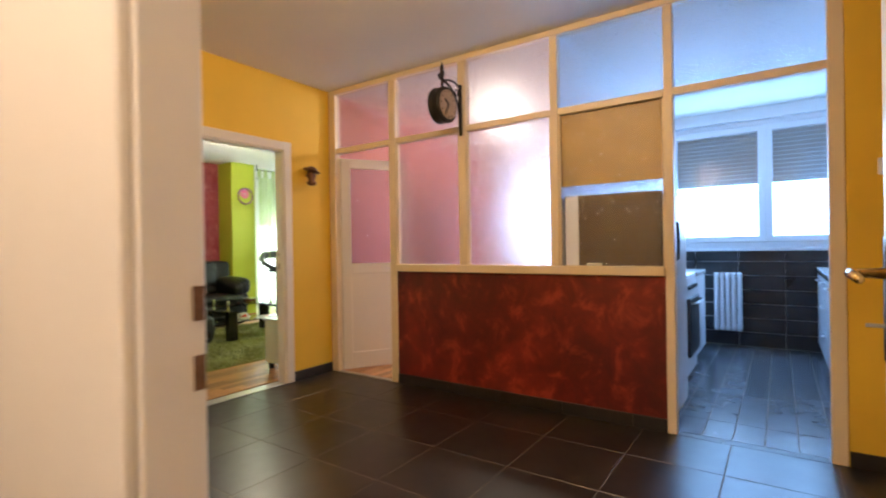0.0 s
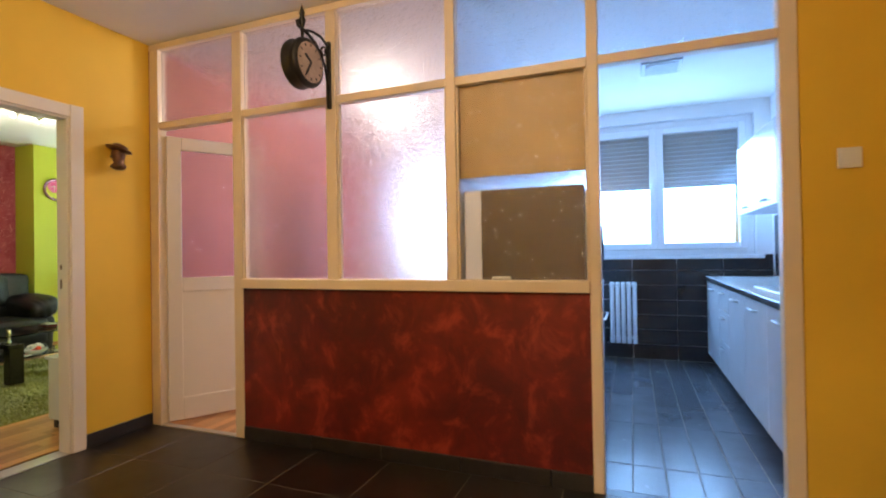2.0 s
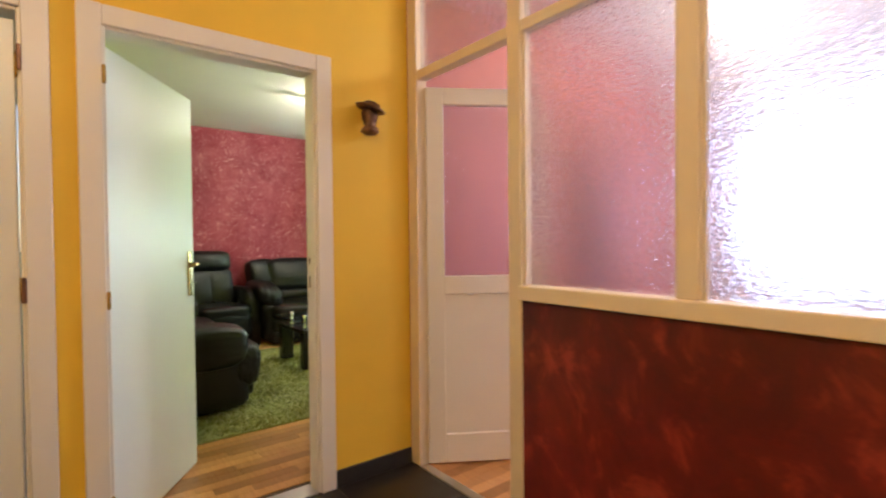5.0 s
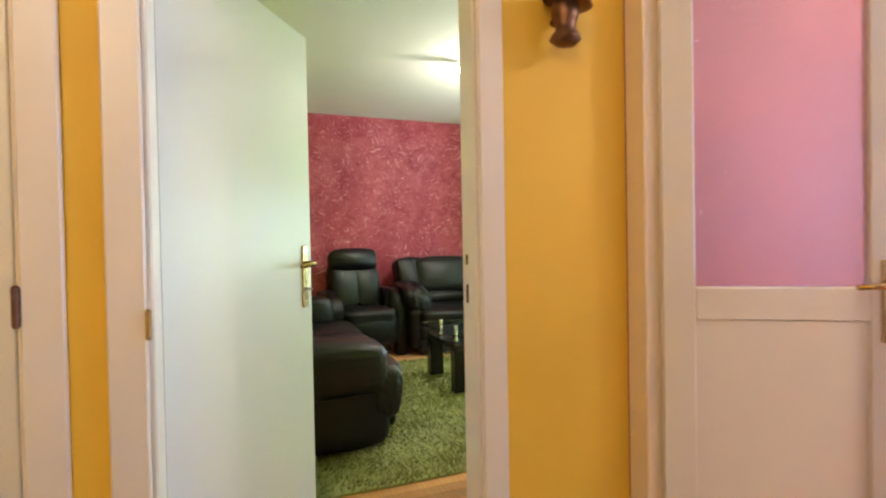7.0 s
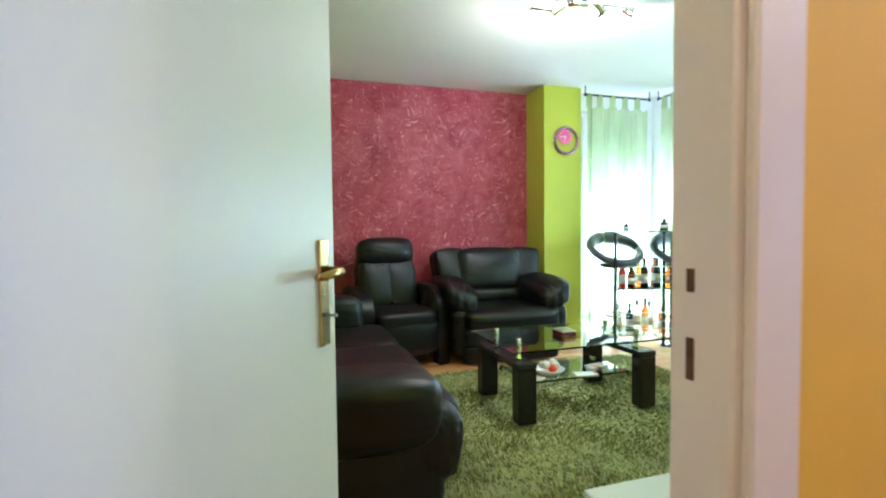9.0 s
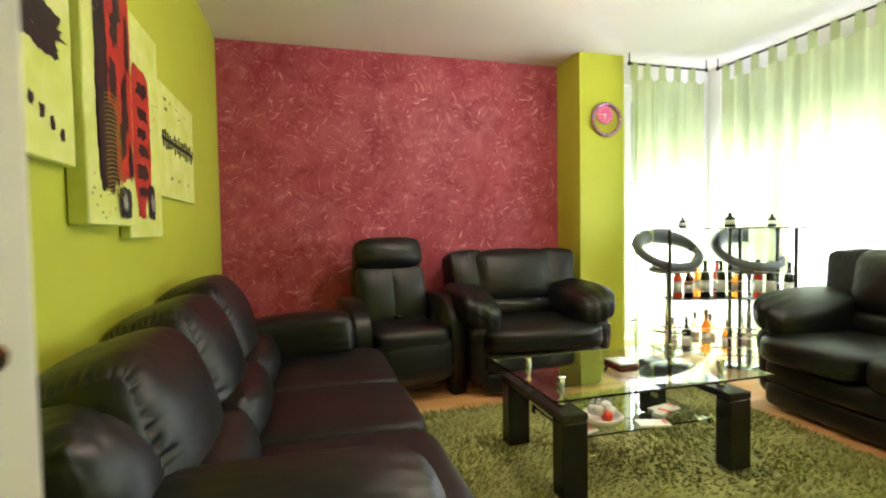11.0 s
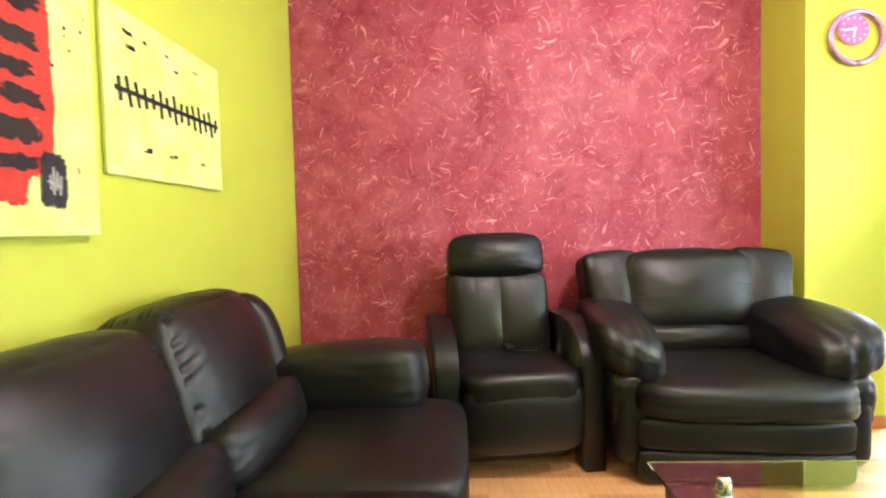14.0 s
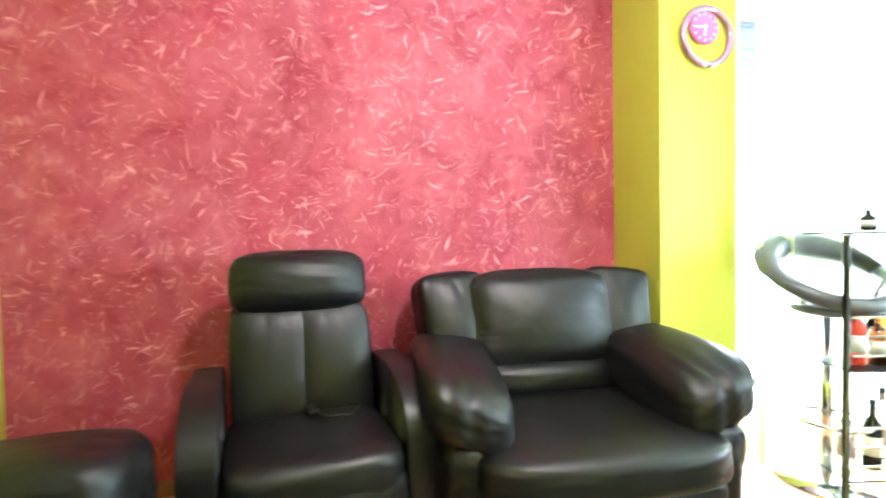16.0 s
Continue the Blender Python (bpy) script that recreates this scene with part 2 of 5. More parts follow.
def rug_material():
    m, nt, b = material("green_shag_pile")
    v = coords(nt)
    g = nt.nodes.new("ShaderNodeNewGeometry")
    isl = ramp(nt, g.outputs["Random Per Island"], [(0, (0.12, 0.125, 0.022)), (0.5, (0.25, 0.255, 0.06)), (1, (0.4, 0.395, 0.12))])
    n = noise_tex(nt, v, 3.5, 4)
    nt.links.new(mix(nt, 0.4, isl, ramp(nt, n, [(0.3, (0.12, 0.135, 0.022)), (0.7, (0.37, 0.38, 0.1))])), b.inputs["Base Color"])
    b.inputs["Roughness"].default_value = 0.9
    b.inputs["Sheen Weight"].default_value = 0.3
    return m


M_RUG = rug_material()


def glass(name, color=(1, 1, 1), rough=0.0, bump_scale=0, strength=0.0, stretch=(1, 1, 1)):
    m, nt, b = material(name)
    b.inputs["Base Color"].default_value = (*color, 1)
    b.inputs["Transmission Weight"].default_value = 1.0
    b.inputs["Roughness"].default_value = rough
    b.inputs["IOR"].default_value = 1.45
    if bump_scale:
        v = coords(nt, stretch)
        bump(nt, b, noise_tex(nt, v, bump_scale, 2, 0.5, 0.8), strength, 0.01)
    return m


M_TABLEGLASS = glass("clear_green_edged_glass", (0.86, 0.97, 0.9))
M_CLEAR = glass("clear_pane_glass", (0.96, 0.99, 1.0))
# pane colour leans blue to stand in for cool daylight behind the glass
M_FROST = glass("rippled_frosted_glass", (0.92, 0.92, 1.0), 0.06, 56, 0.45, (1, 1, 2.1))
M_BOTTLE_CLEAR = glass("bottle_clear_glass", (0.9, 0.95, 0.92), 0.02)
M_BOTTLE_AMBER = glass("bottle_amber_glass", (0.75, 0.2, 0.03), 0.02)
M_BOTTLE_DARK = plain("bottle_dark_glass", (0.01, 0.014, 0.012), 0.08, var=0.1, bump_s=0)
M_RED = plain("red_plastic", (0.7, 0.06, 0.02), 0.3)


def sheer():
    m, nt, b = material("sheer_green_voile")
    out = nt.nodes["Material Output"]
    v = coords(nt, (1, 1, 1))
    tint = ramp(nt, noise_tex(nt, v, 2.5, 3), [(0.3, (0.46, 0.56, 0.26)), (0.7, (0.56, 0.65, 0.34))])
    tl = nt.nodes.new("ShaderNodeBsdfTranslucent")
    df = nt.nodes.new("ShaderNodeBsdfDiffuse")
    tr = nt.nodes.new("ShaderNodeBsdfTransparent")
    for n in (tl, df):
        nt.links.new(tint, n.inputs["Color"])
    tr.inputs["Color"].default_value = (0.97, 1.0, 0.93, 1)
    a, c = nt.nodes.new("ShaderNodeMixShader"), nt.nodes.new("ShaderNodeMixShader")
    a.inputs[0].default_value = 0.35
    nt.links.new(tl.outputs[0], a.inputs[1])
    nt.links.new(df.outputs[0], a.inputs[2])
    c.inputs[0].default_value = 0.22
    nt.links.new(a.outputs[0], c.inputs[1])
    nt.links.new(tr.outputs[0], c.inputs[2])
    nt.links.new(c.outputs[0], out.inputs["Surface"])
    return m


M_SHEER = sheer()


def glow(name, color, power):
    m, nt, b = material(name)
    b.inputs["Base Color"].default_value = (*color, 1)
    b.inputs["Emission Color"].default_value = (*color, 1)
    b.inputs["Emission Strength"].default_value = power
    return m


M_LAMP = glow("lit_lamp_glass", (1.0, 0.9, 0.75), 12)


# ---- geometry helpers ----
def finish(name, bm, mats, smooth=False):
    me = bpy.data.meshes.new(name)
    bmesh.ops.recalc_face_normals(bm, faces=bm.faces[:])
    bm.to_mesh(me)
    bm.free()
    for m in mats if isinstance(mats, (list, tuple)) else [mats]:
        me.materials.append(m)
    if smooth:
        for p in me.polygons:
            p.use_smooth = True
    return me


def part(name, bm, mats, parent=None, label="", smooth=False, at=None):
    """Links a bmesh as one mesh object, under a thing or part if one is given."""
    ob = new(name, finish(name, bm, mats, smooth))
    if parent is not None:
        ob.parent = parent
    if at is not None:
        ob.matrix_basis = at
    if label:
        ob["label"] = label
    return ob


SHIFT = Matrix()
ROOM_SHIFT = Matrix.Translation((0.03, -0.055, 0))


def thing(name, m, label, category, group="", kind=""):
    ob = new(name)
    ob.empty_display_size = 0.1
    ob.matrix_basis = SHIFT @ m
    return tagged(ob, label, category, group, kind)


def add_box(bm, x0, x1, y0, y1, z0, z1, bevel=0.0, seg=1, mat=0):
    vs = [bm.verts.new((x, y, z)) for x in (x0, x1) for y in (y0, y1) for z in (z0, z1)]
    fs = [bm.faces.new([vs[i] for i in q]) for q in ((0, 1, 3, 2), (4, 6, 7, 5), (0, 4, 5, 1), (2, 3, 7, 6), (0, 2, 6, 4), (1, 5, 7, 3))]
    for f in fs:
        f.material_index = mat
    if bevel:
        es = list({e for f in fs for e in f.edges})
        bmesh.ops.bevel(bm, geom=es, offset=bevel, segments=seg, affect="EDGES", profile=0.5)
    return fs


def box(x0, x1, y0, y1, z0, z1, bevel=0.0, seg=1):
    bm = bmesh.new()
    add_box(bm, x0, x1, y0, y1, z0, z1, bevel, seg)
    return bm


def tube(pts, r, seg=8, bm=None, caps=True):
    """A round bar along a line of points; r one radius, or one for each point."""
    bm = bm or bmesh.new()
    pts = [Vector(p) for p in pts]
    rings, up = [], None
    for i, p in enumerate(pts):
        d = (pts[min(i + 1, len(pts) - 1)] - pts[max(i - 1, 0)]).normalized()
        if up is None:
            up = d.orthogonal().normalized()
        else:
            up = (up - up.dot(d) * d).normalized()
        side = d.cross(up)
        rad = r[i] if isinstance(r, (list, tuple)) else r
        rings.append([bm.verts.new(p + rad * (math.cos(a) * up + math.sin(a) * side)) for a in (2 * math.pi * k / seg for k in range(seg))])
    for a, b in zip(rings, rings[1:]):
        for k in range(seg):
            bm.faces.new((a[k], a[(k + 1) % seg], b[(k + 1) % seg], b[k]))
    if caps:
        bm.faces.new(rings[0][::-1])
        bm.faces.new(rings[-1])
    return bm


def lathe(profile, seg=20, bm=None):
    """A turned body: rows of (radius, height) round the z axis."""
    bm = bm or bmesh.new()
    rings = [[bm.verts.new((max(r, 1e-4) * math.cos(2 * math.pi * k / seg), max(r, 1e-4) * math.sin(2 * math.pi * k / seg), z)) for k in range(seg)] for r, z in profile]
    for a, b in zip(rings, rings[1:]):
        for k in range(seg):
            bm.faces.new((a[k], a[(k + 1) % seg], b[(k + 1) % seg], b[k]))
    bm.faces.new(rings[0][::-1])
    bm.faces.new(rings[-1])
    return bm


def cushion(sx, sy, sz, puff=0.35, n=10, wrinkle=0.0, seed=0, power=3.2, sag=0.0, pleat=0.0, belly=0.0, gather=0.0):
    """An upholstered pad: a rounded block (superellipsoid) with soft swelling and pulled creases, centred on its base."""
    bm = bmesh.new()
    bmesh.ops.create_cube(bm, size=2)
    bmesh.ops.subdivide_edges(bm, edges=bm.edges[:], cuts=n, use_grid_fill=True)
    for v in bm.verts:
        c = v.co.copy()
        k = (abs(c.x) ** power + abs(c.y) ** power + abs(c.z) ** power) ** (1 / power)
        q = c / k
        p = c.lerp(q, 0.9)
        u = Vector((p.x, p.y, p.z))
        z = u.z
        if abs(c.z) > 0.99:
            z *= 1 + puff * 0.25 * (1 - c.x * c.x) * (1 - c.y * c.y)
        if belly and abs(c.y) > 0.99:
            u.y *= 1 + belly * (1 - c.x * c.x) * (1 - c.z * c.z)
        w = 0.0
        if wrinkle:
            w = wrinkle * noise.noise(Vector((c.x * 2.2 + seed, c.y * 2.2, c.z * 3.0)) * 1.6) + 0.5 * wrinkle * noise.noise(Vector((c.x * 9 + seed, c.y * 3, c.z * 5)))
        s = 1 + w
        v.co = Vector((u.x * sx / 2 * s, u.y * sy / 2 * s, (z * s) * sz / 2 + sz / 2 - sag * (1 - c.x * c.x) * (1 - c.y * c.y)))
        if pleat:
            # short creases running in from the seams, on whichever side of the block this point lies
            d = max(range(3), key=lambda i: abs(c[i]))
            dent = 0.0
            for a, e in (((d + 1) % 3, (d + 2) % 3), ((d + 2) % 3, (d + 1) % 3)):
                f = max(0.0, (abs(c[a]) - 0.45) / 0.55)
                reach = 4 * f * f * (1 - f)
                ph = c[e] * 15 + seed + 2.5 * noise.noise(Vector((c[a] * 1.5, c[e] * 3, seed))) + 1.2 * c[a]
                dent += reach * max(0.0, math.sin(ph)) ** 2 * (0.5 + noise.noise(Vector((c[e] * 2.5, seed, d))))
            v.co[d] -= (1 if c[d] > 0 else -1) * pleat * max(0.0, dent)
        if gather and abs(c.x) > 0.5 and abs(c.x) < 0.995:
            # short folds pulled in along the two side seams
            d, e = (1, 2) if abs(c.y) >= abs(c.z) else (2, 1)
            f = (abs(c.x) - 0.5) / 0.5
            long_fold = 0.55 + 0.9 * noise.noise(Vector((c[e] * 4.0, seed * 1.7, math.copysign(2.0, c.x))))
            reach = max(0.0, 1 - (1 - f) / max(0.15, long_fold)) ** 1.3 * min(1.0, (1 - f) * 7)
            ph = 40 * c[e] + 3.0 * noise.noise(Vector((c[e] * 3, f * 1.5, seed))) + 2.2 * f
            v.co[d] -= math.copysign(gather, c[d]) * reach * (0.5 + 0.5 * math.sin(ph)) ** 1.5
    return bm


def moved(bm, m):
    bmesh.ops.transform(bm, matrix=m, verts=bm.verts[:])
    return bm


def wall(name, axis, at, thick, a0, a1, z0, z1, holes, mats, label=""):
    """A wall with openings cut through: axis 'x' is a wall in the plane x = at, reaching to at + thick; holes are (a0, a1, z0, z1).
    mats: the material of the side at 'at', of the far side, and of the ends."""
    bm = bmesh.new()
    cuts = sorted({a0, a1, *(h[0] for h in holes), *(h[1] for h in holes)})
    lo, hi = min(at, at + thick), max(at, at + thick)
    for p, q in zip(cuts, cuts[1:]):
        mine = sorted((h[2], h[3]) for h in holes if h[0] < q - 1e-6 and h[1] > p + 1e-6)
        zs, z = [], z0
        for b, t in mine:
            if b > z + 1e-6:
                zs.append((z, b))
            z = t
        if z < z1 - 1e-6:
            zs.append((z, z1))
        for b, t in zs:
            if axis == "x":
                add_box(bm, lo, hi, p, q, b, t)
            else:
                add_box(bm, p, q, lo, hi, b, t)
    bmesh.ops.remove_doubles(bm, verts=bm.verts[:], dist=1e-5)
    n = 0 if axis == "x" else 1
    for f in bm.faces:
        c = f.calc_center_median()[n]
        f.material_index = 0 if abs(c - at) < 1e-4 else 1 if abs(c - at - thick) < 1e-4 else 2
    ob = part(name, bm, mats)
    return tagged(ob, label or name.replace("_", " "), "wall", kind="structure")


# ---- the large structure ----
H = 2.69
HALL_Y, ENTRY_Y = 0.0, -2.835
LR_Y0, LR_X1, RED_Y1 = -1.4, -4.5, 1.545
COL_X, COL_Y1, WIN_X, WIN_Y = -4.11, 1.985, -4.28, 3.07
BACK_Y = 3.25
DOOR = (-1.382, -0.525, 0.0, 2.05)
DOOR2 = (-2.42, -1.597, 0.0, 2.05)

wall("wall_yellow_west", "x", 0.0, -0.1, ENTRY_Y, 0.0, 0, H, [DOOR, DOOR2], [M_YELLOW, M_LIME, M_WHITE], "yellow painted hall wall with two doorways")
wall("wall_rose_west", "x", 0.0, -0.1, 0.0, BACK_Y, 0, H, [], [M_PINKWALL, M_LIME, M_PINKWALL], "rose painted wall behind the glazed partition")
wall("wall_yellow_north", "y", 0.0, 0.12, 3.862, 5.3, 0, H, [], [M_YELLOW, M_KWALL, M_YELLOW], "yellow painted hall wall beside the kitchen opening")
wall("wall_hall_east", "x", 5.3, 0.1, -4.6, 0.12, 0, H, [], [M_YELLOW, M_YELLOW, M_YELLOW], "yellow painted hall end wall")
wall("wall_entry", "y", ENTRY_Y, -0.1, -0.1, 5.3, 0, H, [(2.793, 3.74, 0, 2.05)], [M_YELLOW, M_WHITE, M_WHITE], "wall with the entrance doorway")
wall("wall_vestibule_south", "y", -4.6, -0.1, -0.1, 5.4, 0, H, [], [M_WHITE] * 3, "white vestibule wall")
wall("wall_vestibule_west", "x", 1.6, -0.1, -4.6, ENTRY_Y - 0.1, 0, H, [], [M_WHITE] * 3, "white vestibule wall")
wall("wall_kitchen_divider", "x", 2.25, 0.06, 0.06, BACK_Y, 0, H, [], [M_KWALL, M_KWALL, M_KWALL], "dividing wall between kitchen and rose room")
wall("wall_kitchen_east", "x", 4.5, 0.1, 0.12, BACK_Y, 0, H, [], [M_KWALL] * 3, "white kitchen side wall")
wall("wall_back", "y", BACK_Y, 0.25, 0.0, 4.6, 0, H, [(0.4, 1.9, 0.9, 2.15), (2.42, 4.36, 1.12, 2.56)], [M_KWALL, M_KWALL, M_KWALL], "white outer wall with windows")
wall("wall_lime_south", "y", LR_Y0, -0.1, LR_X1, -0.1, 0, H, [], [M_LIME, M_WHITE, M_LIME], "lime green painted living room wall")
wall("wall_crimson_west", "x", LR_X1, -0.1, LR_Y0 - 0.1, RED_Y1, 0, H, [], [M_ACCENT, M_WHITE, M_LIME], "crimson sponge-painted accent wall with pale wisps")
wall("wall_lime_column", "x", COL_X, -0.5, RED_Y1, COL_Y1, 0, H, [], [M_LIME, M_LIME, M_LIME], "lime green projecting column")
wall("wall_bay_west", "x", WIN_X, -0.25, COL_Y1, WIN_Y, 0, H, [(COL_Y1 + 0.12, WIN_Y - 0.08, 0.12, 2.5)], [M_KWALL] * 3, "white bay wall with a tall window")
wall("wall_bay_north", "y", WIN_Y, 0.25, WIN_X - 0.25, -0.1, 0, H, [(WIN_X + 0.15, -1.0, 0.12, 2.5)], [M_KWALL] * 3, "white window wall of the living room")


def slab(name, x0, x1, y0, y1, z0, z1, mat, label, category):
    return tagged(part(name, box(x0, x1, y0, y1, z0, z1), mat), label, category, kind="structure")


slab("ceiling", WIN_X - 0.3, 5.4, -4.7, BACK_Y + 0.3, H, H + 0.15, M_CEIL, "matt white painted ceiling", "ceiling")
floor_hall = slab("floor_hall", 0.0, 5.4, -4.7, 0.0, -0.1, -0.0015, M_GROUT, "dark slate tiled hall floor with pale joints", "floor")
floor_kitchen = slab("floor_kitchen", 2.25, 4.6, 0.0, BACK_Y, -0.1, -0.0015, M_GROUT, "dark tiled kitchen floor", "floor")
floor_rose = slab("floor_rose_room", 0.0, 2.25, 0.0, BACK_Y, -0.1, -0.006, M_BROWNBOARD, "oak parquet floor of the rose room", "floor")
floor_living = slab("floor_living_room", LR_X1 - 0.1, 0.0, -4.7, WIN_Y, -0.1, -0.006, M_BROWNBOARD, "oak strip parquet floor", "floor")
slab("ground", -400, 400, -400, 400, -3.4, -3.2, plain("far_ground", (0.08, 0.12, 0.04), 0.9, var=0.3, scale=0.2), "green ground far outside the windows", "ground")


# ---- partition between hall, rose room and kitchen ----
partition = thing("glazed_partition", pose(0, 0, 0), "cream painted timber partition with rippled glass over a brick-red parapet", "partition", kind="structure")
Y0, Y1 = 0.0, 0.07
RAIL0, RAIL1, SILL0, SILL1, BEAM = 2.084, 2.132, 0.972, 1.033, 2.645
for nm, x0, x1, z0, z1 in (
    ("post", 0.002, 0.085, 0, BEAM), ("post", 0.757, 0.832, 0, BEAM), ("mullion", 1.483, 1.553, SILL1, BEAM),
    ("mullion", 2.252, 2.308, SILL1, BEAM), ("post", 2.992, 3.046, 0, BEAM), ("post", 3.791, 3.86, 0, BEAM),
):
    part(nm, box(x0, x1, Y0, Y1, z0, z1, 0.004), M_CREAM, partition)
part("top_beam", box(0.002, 3.86, Y0 - 0.004, Y1 + 0.004, BEAM, H - 0.001, 0.004), M_CREAM, partition)
BAYS = [(0.085, 0.757), (0.832, 1.483), (1.553, 2.252), (2.308, 2.992), (3.046, 3.791)]
for x0, x1 in BAYS:
    part("rail", box(x0, x1, Y0 + 0.003, Y1 - 0.003, RAIL0, RAIL1, 0.004), M_CREAM, partition)
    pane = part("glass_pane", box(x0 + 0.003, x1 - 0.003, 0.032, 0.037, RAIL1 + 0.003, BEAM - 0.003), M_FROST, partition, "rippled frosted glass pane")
    pane.visible_shadow = False
for x0, x1 in BAYS[1:4]:
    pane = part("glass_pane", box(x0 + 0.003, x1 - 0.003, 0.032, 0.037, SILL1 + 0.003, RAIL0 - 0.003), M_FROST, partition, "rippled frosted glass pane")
    pane.visible_shadow = False
    for a, b in ((x0, x0 + 0.012), (x1 - 0.012, x1)):
        part("glazing_bead", box(a, b, 0.014, 0.03, SILL1, RAIL0, 0.003), M_CREAM, partition)
part("sill", box(0.832, 2.992, -0.02, Y1 + 0.01, SILL0, SILL1, 0.006, 2), M_CREAM, partition)
part("parapet", box(0.832, 2.992, 0.006, Y1, 0.083, SILL0), M_RUST, partition, "brick-red sponge-painted parapet panel")
x = 0.834
for xe in (1.352, 1.83, 2.31, 2.79, 2.99):
    part("skirting_tile", box(x, xe - 0.003, -0.006, 0.02, 0.0, 0.083, 0.002), M_DARKTILE_BASE, partition, "dark slate skirting tile")
    x = xe
tagged(part("sponge", box(2.5, 2.6, -0.012, 0.028, SILL1 + 0.001, SILL1 + 0.02, 0.006, 2), M_CERAMIC), "small white bar lying on the parapet sill", "soap bar")


# ---- doors and frames ----
def casing(name, axis, at, a0, a1, top, w=0.07, proud=0.018, depth=0.1, mat=M_WHITE, label="", side=1):
    """A lined doorway: jambs and head across the wall's thickness, and flat casings on the side it is seen from."""
    t = thing(name, pose(0, 0, 0), label or "white painted door frame", "door frame", kind="structure")

    def b(n, u0, u1, v0, v1, z0, z1):
        lo, hi = (at + side * v0, at + side * v1)
        lo, hi = min(lo, hi), max(lo, hi)
        bm = box(lo, hi, u0, u1, z0, z1, 0.004) if axis == "x" else box(u0, u1, lo, hi, z0, z1, 0.004)
        part(n, bm, mat, t)

    j = 0.02
    b("jamb", a0, a0 + j, -depth, 0.0, 0, top)
    b("jamb", a1 - j, a1, -depth, 0.0, 0, top)
    b("head", a0 + j, a1 - j, -depth, 0.0, top - j, top)
    for s, u in ((-1, a0), (1, a1)):
        b("casing", min(u, u + s * w) + (0.0 if s < 0 else -0.008), max(u, u + s * w) + (0.008 if s < 0 else 0.0), 0.0, proud, 0, top + w)
    b("casing", a0 + 0.008, a1 - 0.008, 0.0, proud - 0.002, top - 0.008, top + w - 0.002)
    return t


lr_frame = casing("door_frame_1", "x", 0.0, DOOR[0], DOOR[1], DOOR[3], label="white painted frame of the living room doorway")
for z0, z1 in ((1.0, 1.055), (1.115, 1.145)):
    part("strike_plate", box(-0.067, -0.057, DOOR[1] - 0.0235, DOOR[1] - 0.0195, z0, z1), M_BRONZE, lr_frame, "worn steel strike plate")
for z in (0.2, 0.975, 1.82):
    part("hinge", box(0.014, 0.03, DOOR[0] + 0.006, DOOR[0] + 0.019, z, z + 0.07, 0.004), M_BRASS, lr_frame, "dull brass hinge")
df2 = casing("door_frame_2", "x", 0.0, DOOR2[0], DOOR2[1], DOOR2[3], label="white painted frame of a closed side door")
for z in (0.25, 1.02, 1.82):
    part("hinge", box(0.014, 0.03, DOOR2[1] - 0.019, DOOR2[1] - 0.006, z, z + 0.09, 0.004), M_BRONZE, df2, "dark brass hinge")
entry = casing("door_frame_4", "y", ENTRY_Y - 0.1, 2.793, 3.74, 2.05, w=0.045, proud=0.02, depth=0.1, side=-1, label="white painted entrance door frame with steel strike plates")
for z in (1.062, 0.952):
    part("strike_plate", box(2.8125, 2.8165, ENTRY_Y - 0.022, ENTRY_Y - 0.005, z, z + 0.055), M_BRONZE, entry, "steel strike plate")


def handle_set(parent, x, y, z, out, along, mat=M_BRASS):
    """Back plate with lever and key, on a face whose outward side is out (+1 or -1 in local y); the lever points along (+1 or -1 in local x)."""
    y2 = y + out * 0.007
    part("handle_plate", box(x - 0.02, x + 0.02, min(y, y2), max(y, y2), z - 0.13, z + 0.11, 0.003, 2), mat, parent, "polished brass-toned back plate")
    lever = part("door_handle", tube([(x, y2, z + 0.04), (x, y + out * 0.05, z + 0.04), (x + along * 0.02, y + out * 0.058, z + 0.04), (x + along * 0.11, y + out * 0.055, z + 0.034)], [0.011, 0.009, 0.01, 0.008], 10), mat, parent, "polished brass-toned lever", True)
    part("key", tube([(x, y2, z - 0.06), (x, y + out * 0.035, z - 0.06)], 0.004, 6), M_STEEL, lever, "small steel key")


def flush_door(name, m, w, h, label, handles=True, mat=M_DOORWHITE):
    """A plain leaf hinged at local x = 0, reaching to x = w; thickness in y about 0."""
    t = thing(name, m, label, "door")
    part("leaf", box(0, w, -0.02, 0.02, 0.008, h, 0.003), mat, t)
    if handles:
        for out in (1, -1):
            handle_set(t, w - 0.055, out * 0.02, 1.07, out, -1)
    for z in (0.22, 1.02, 1.8):
        part("hinge", tube([(-0.006, 0.022, z), (-0.006, 0.022, z + 0.09)], 0.007, 8), M_BRASS, t, "brass hinge", True)
    return t


flush_door("door_1", pose(-0.118, DOOR[0] + 0.002, 0, 0, 0, 145.5), 0.755, 2.005, "white flush door standing half open into the living room")
flush_door("door_2", pose(-0.03, DOOR2[1] - 0.025, 0, 0, 0, -90), 0.755, 2.0, "white flush door, closed, beside the living room doorway")
flush_door("door_3", pose(3.765, ENTRY_Y - 0.02, 0, 0, 0, 90), 0.88, 2.02, "white entrance door standing open into the hall")

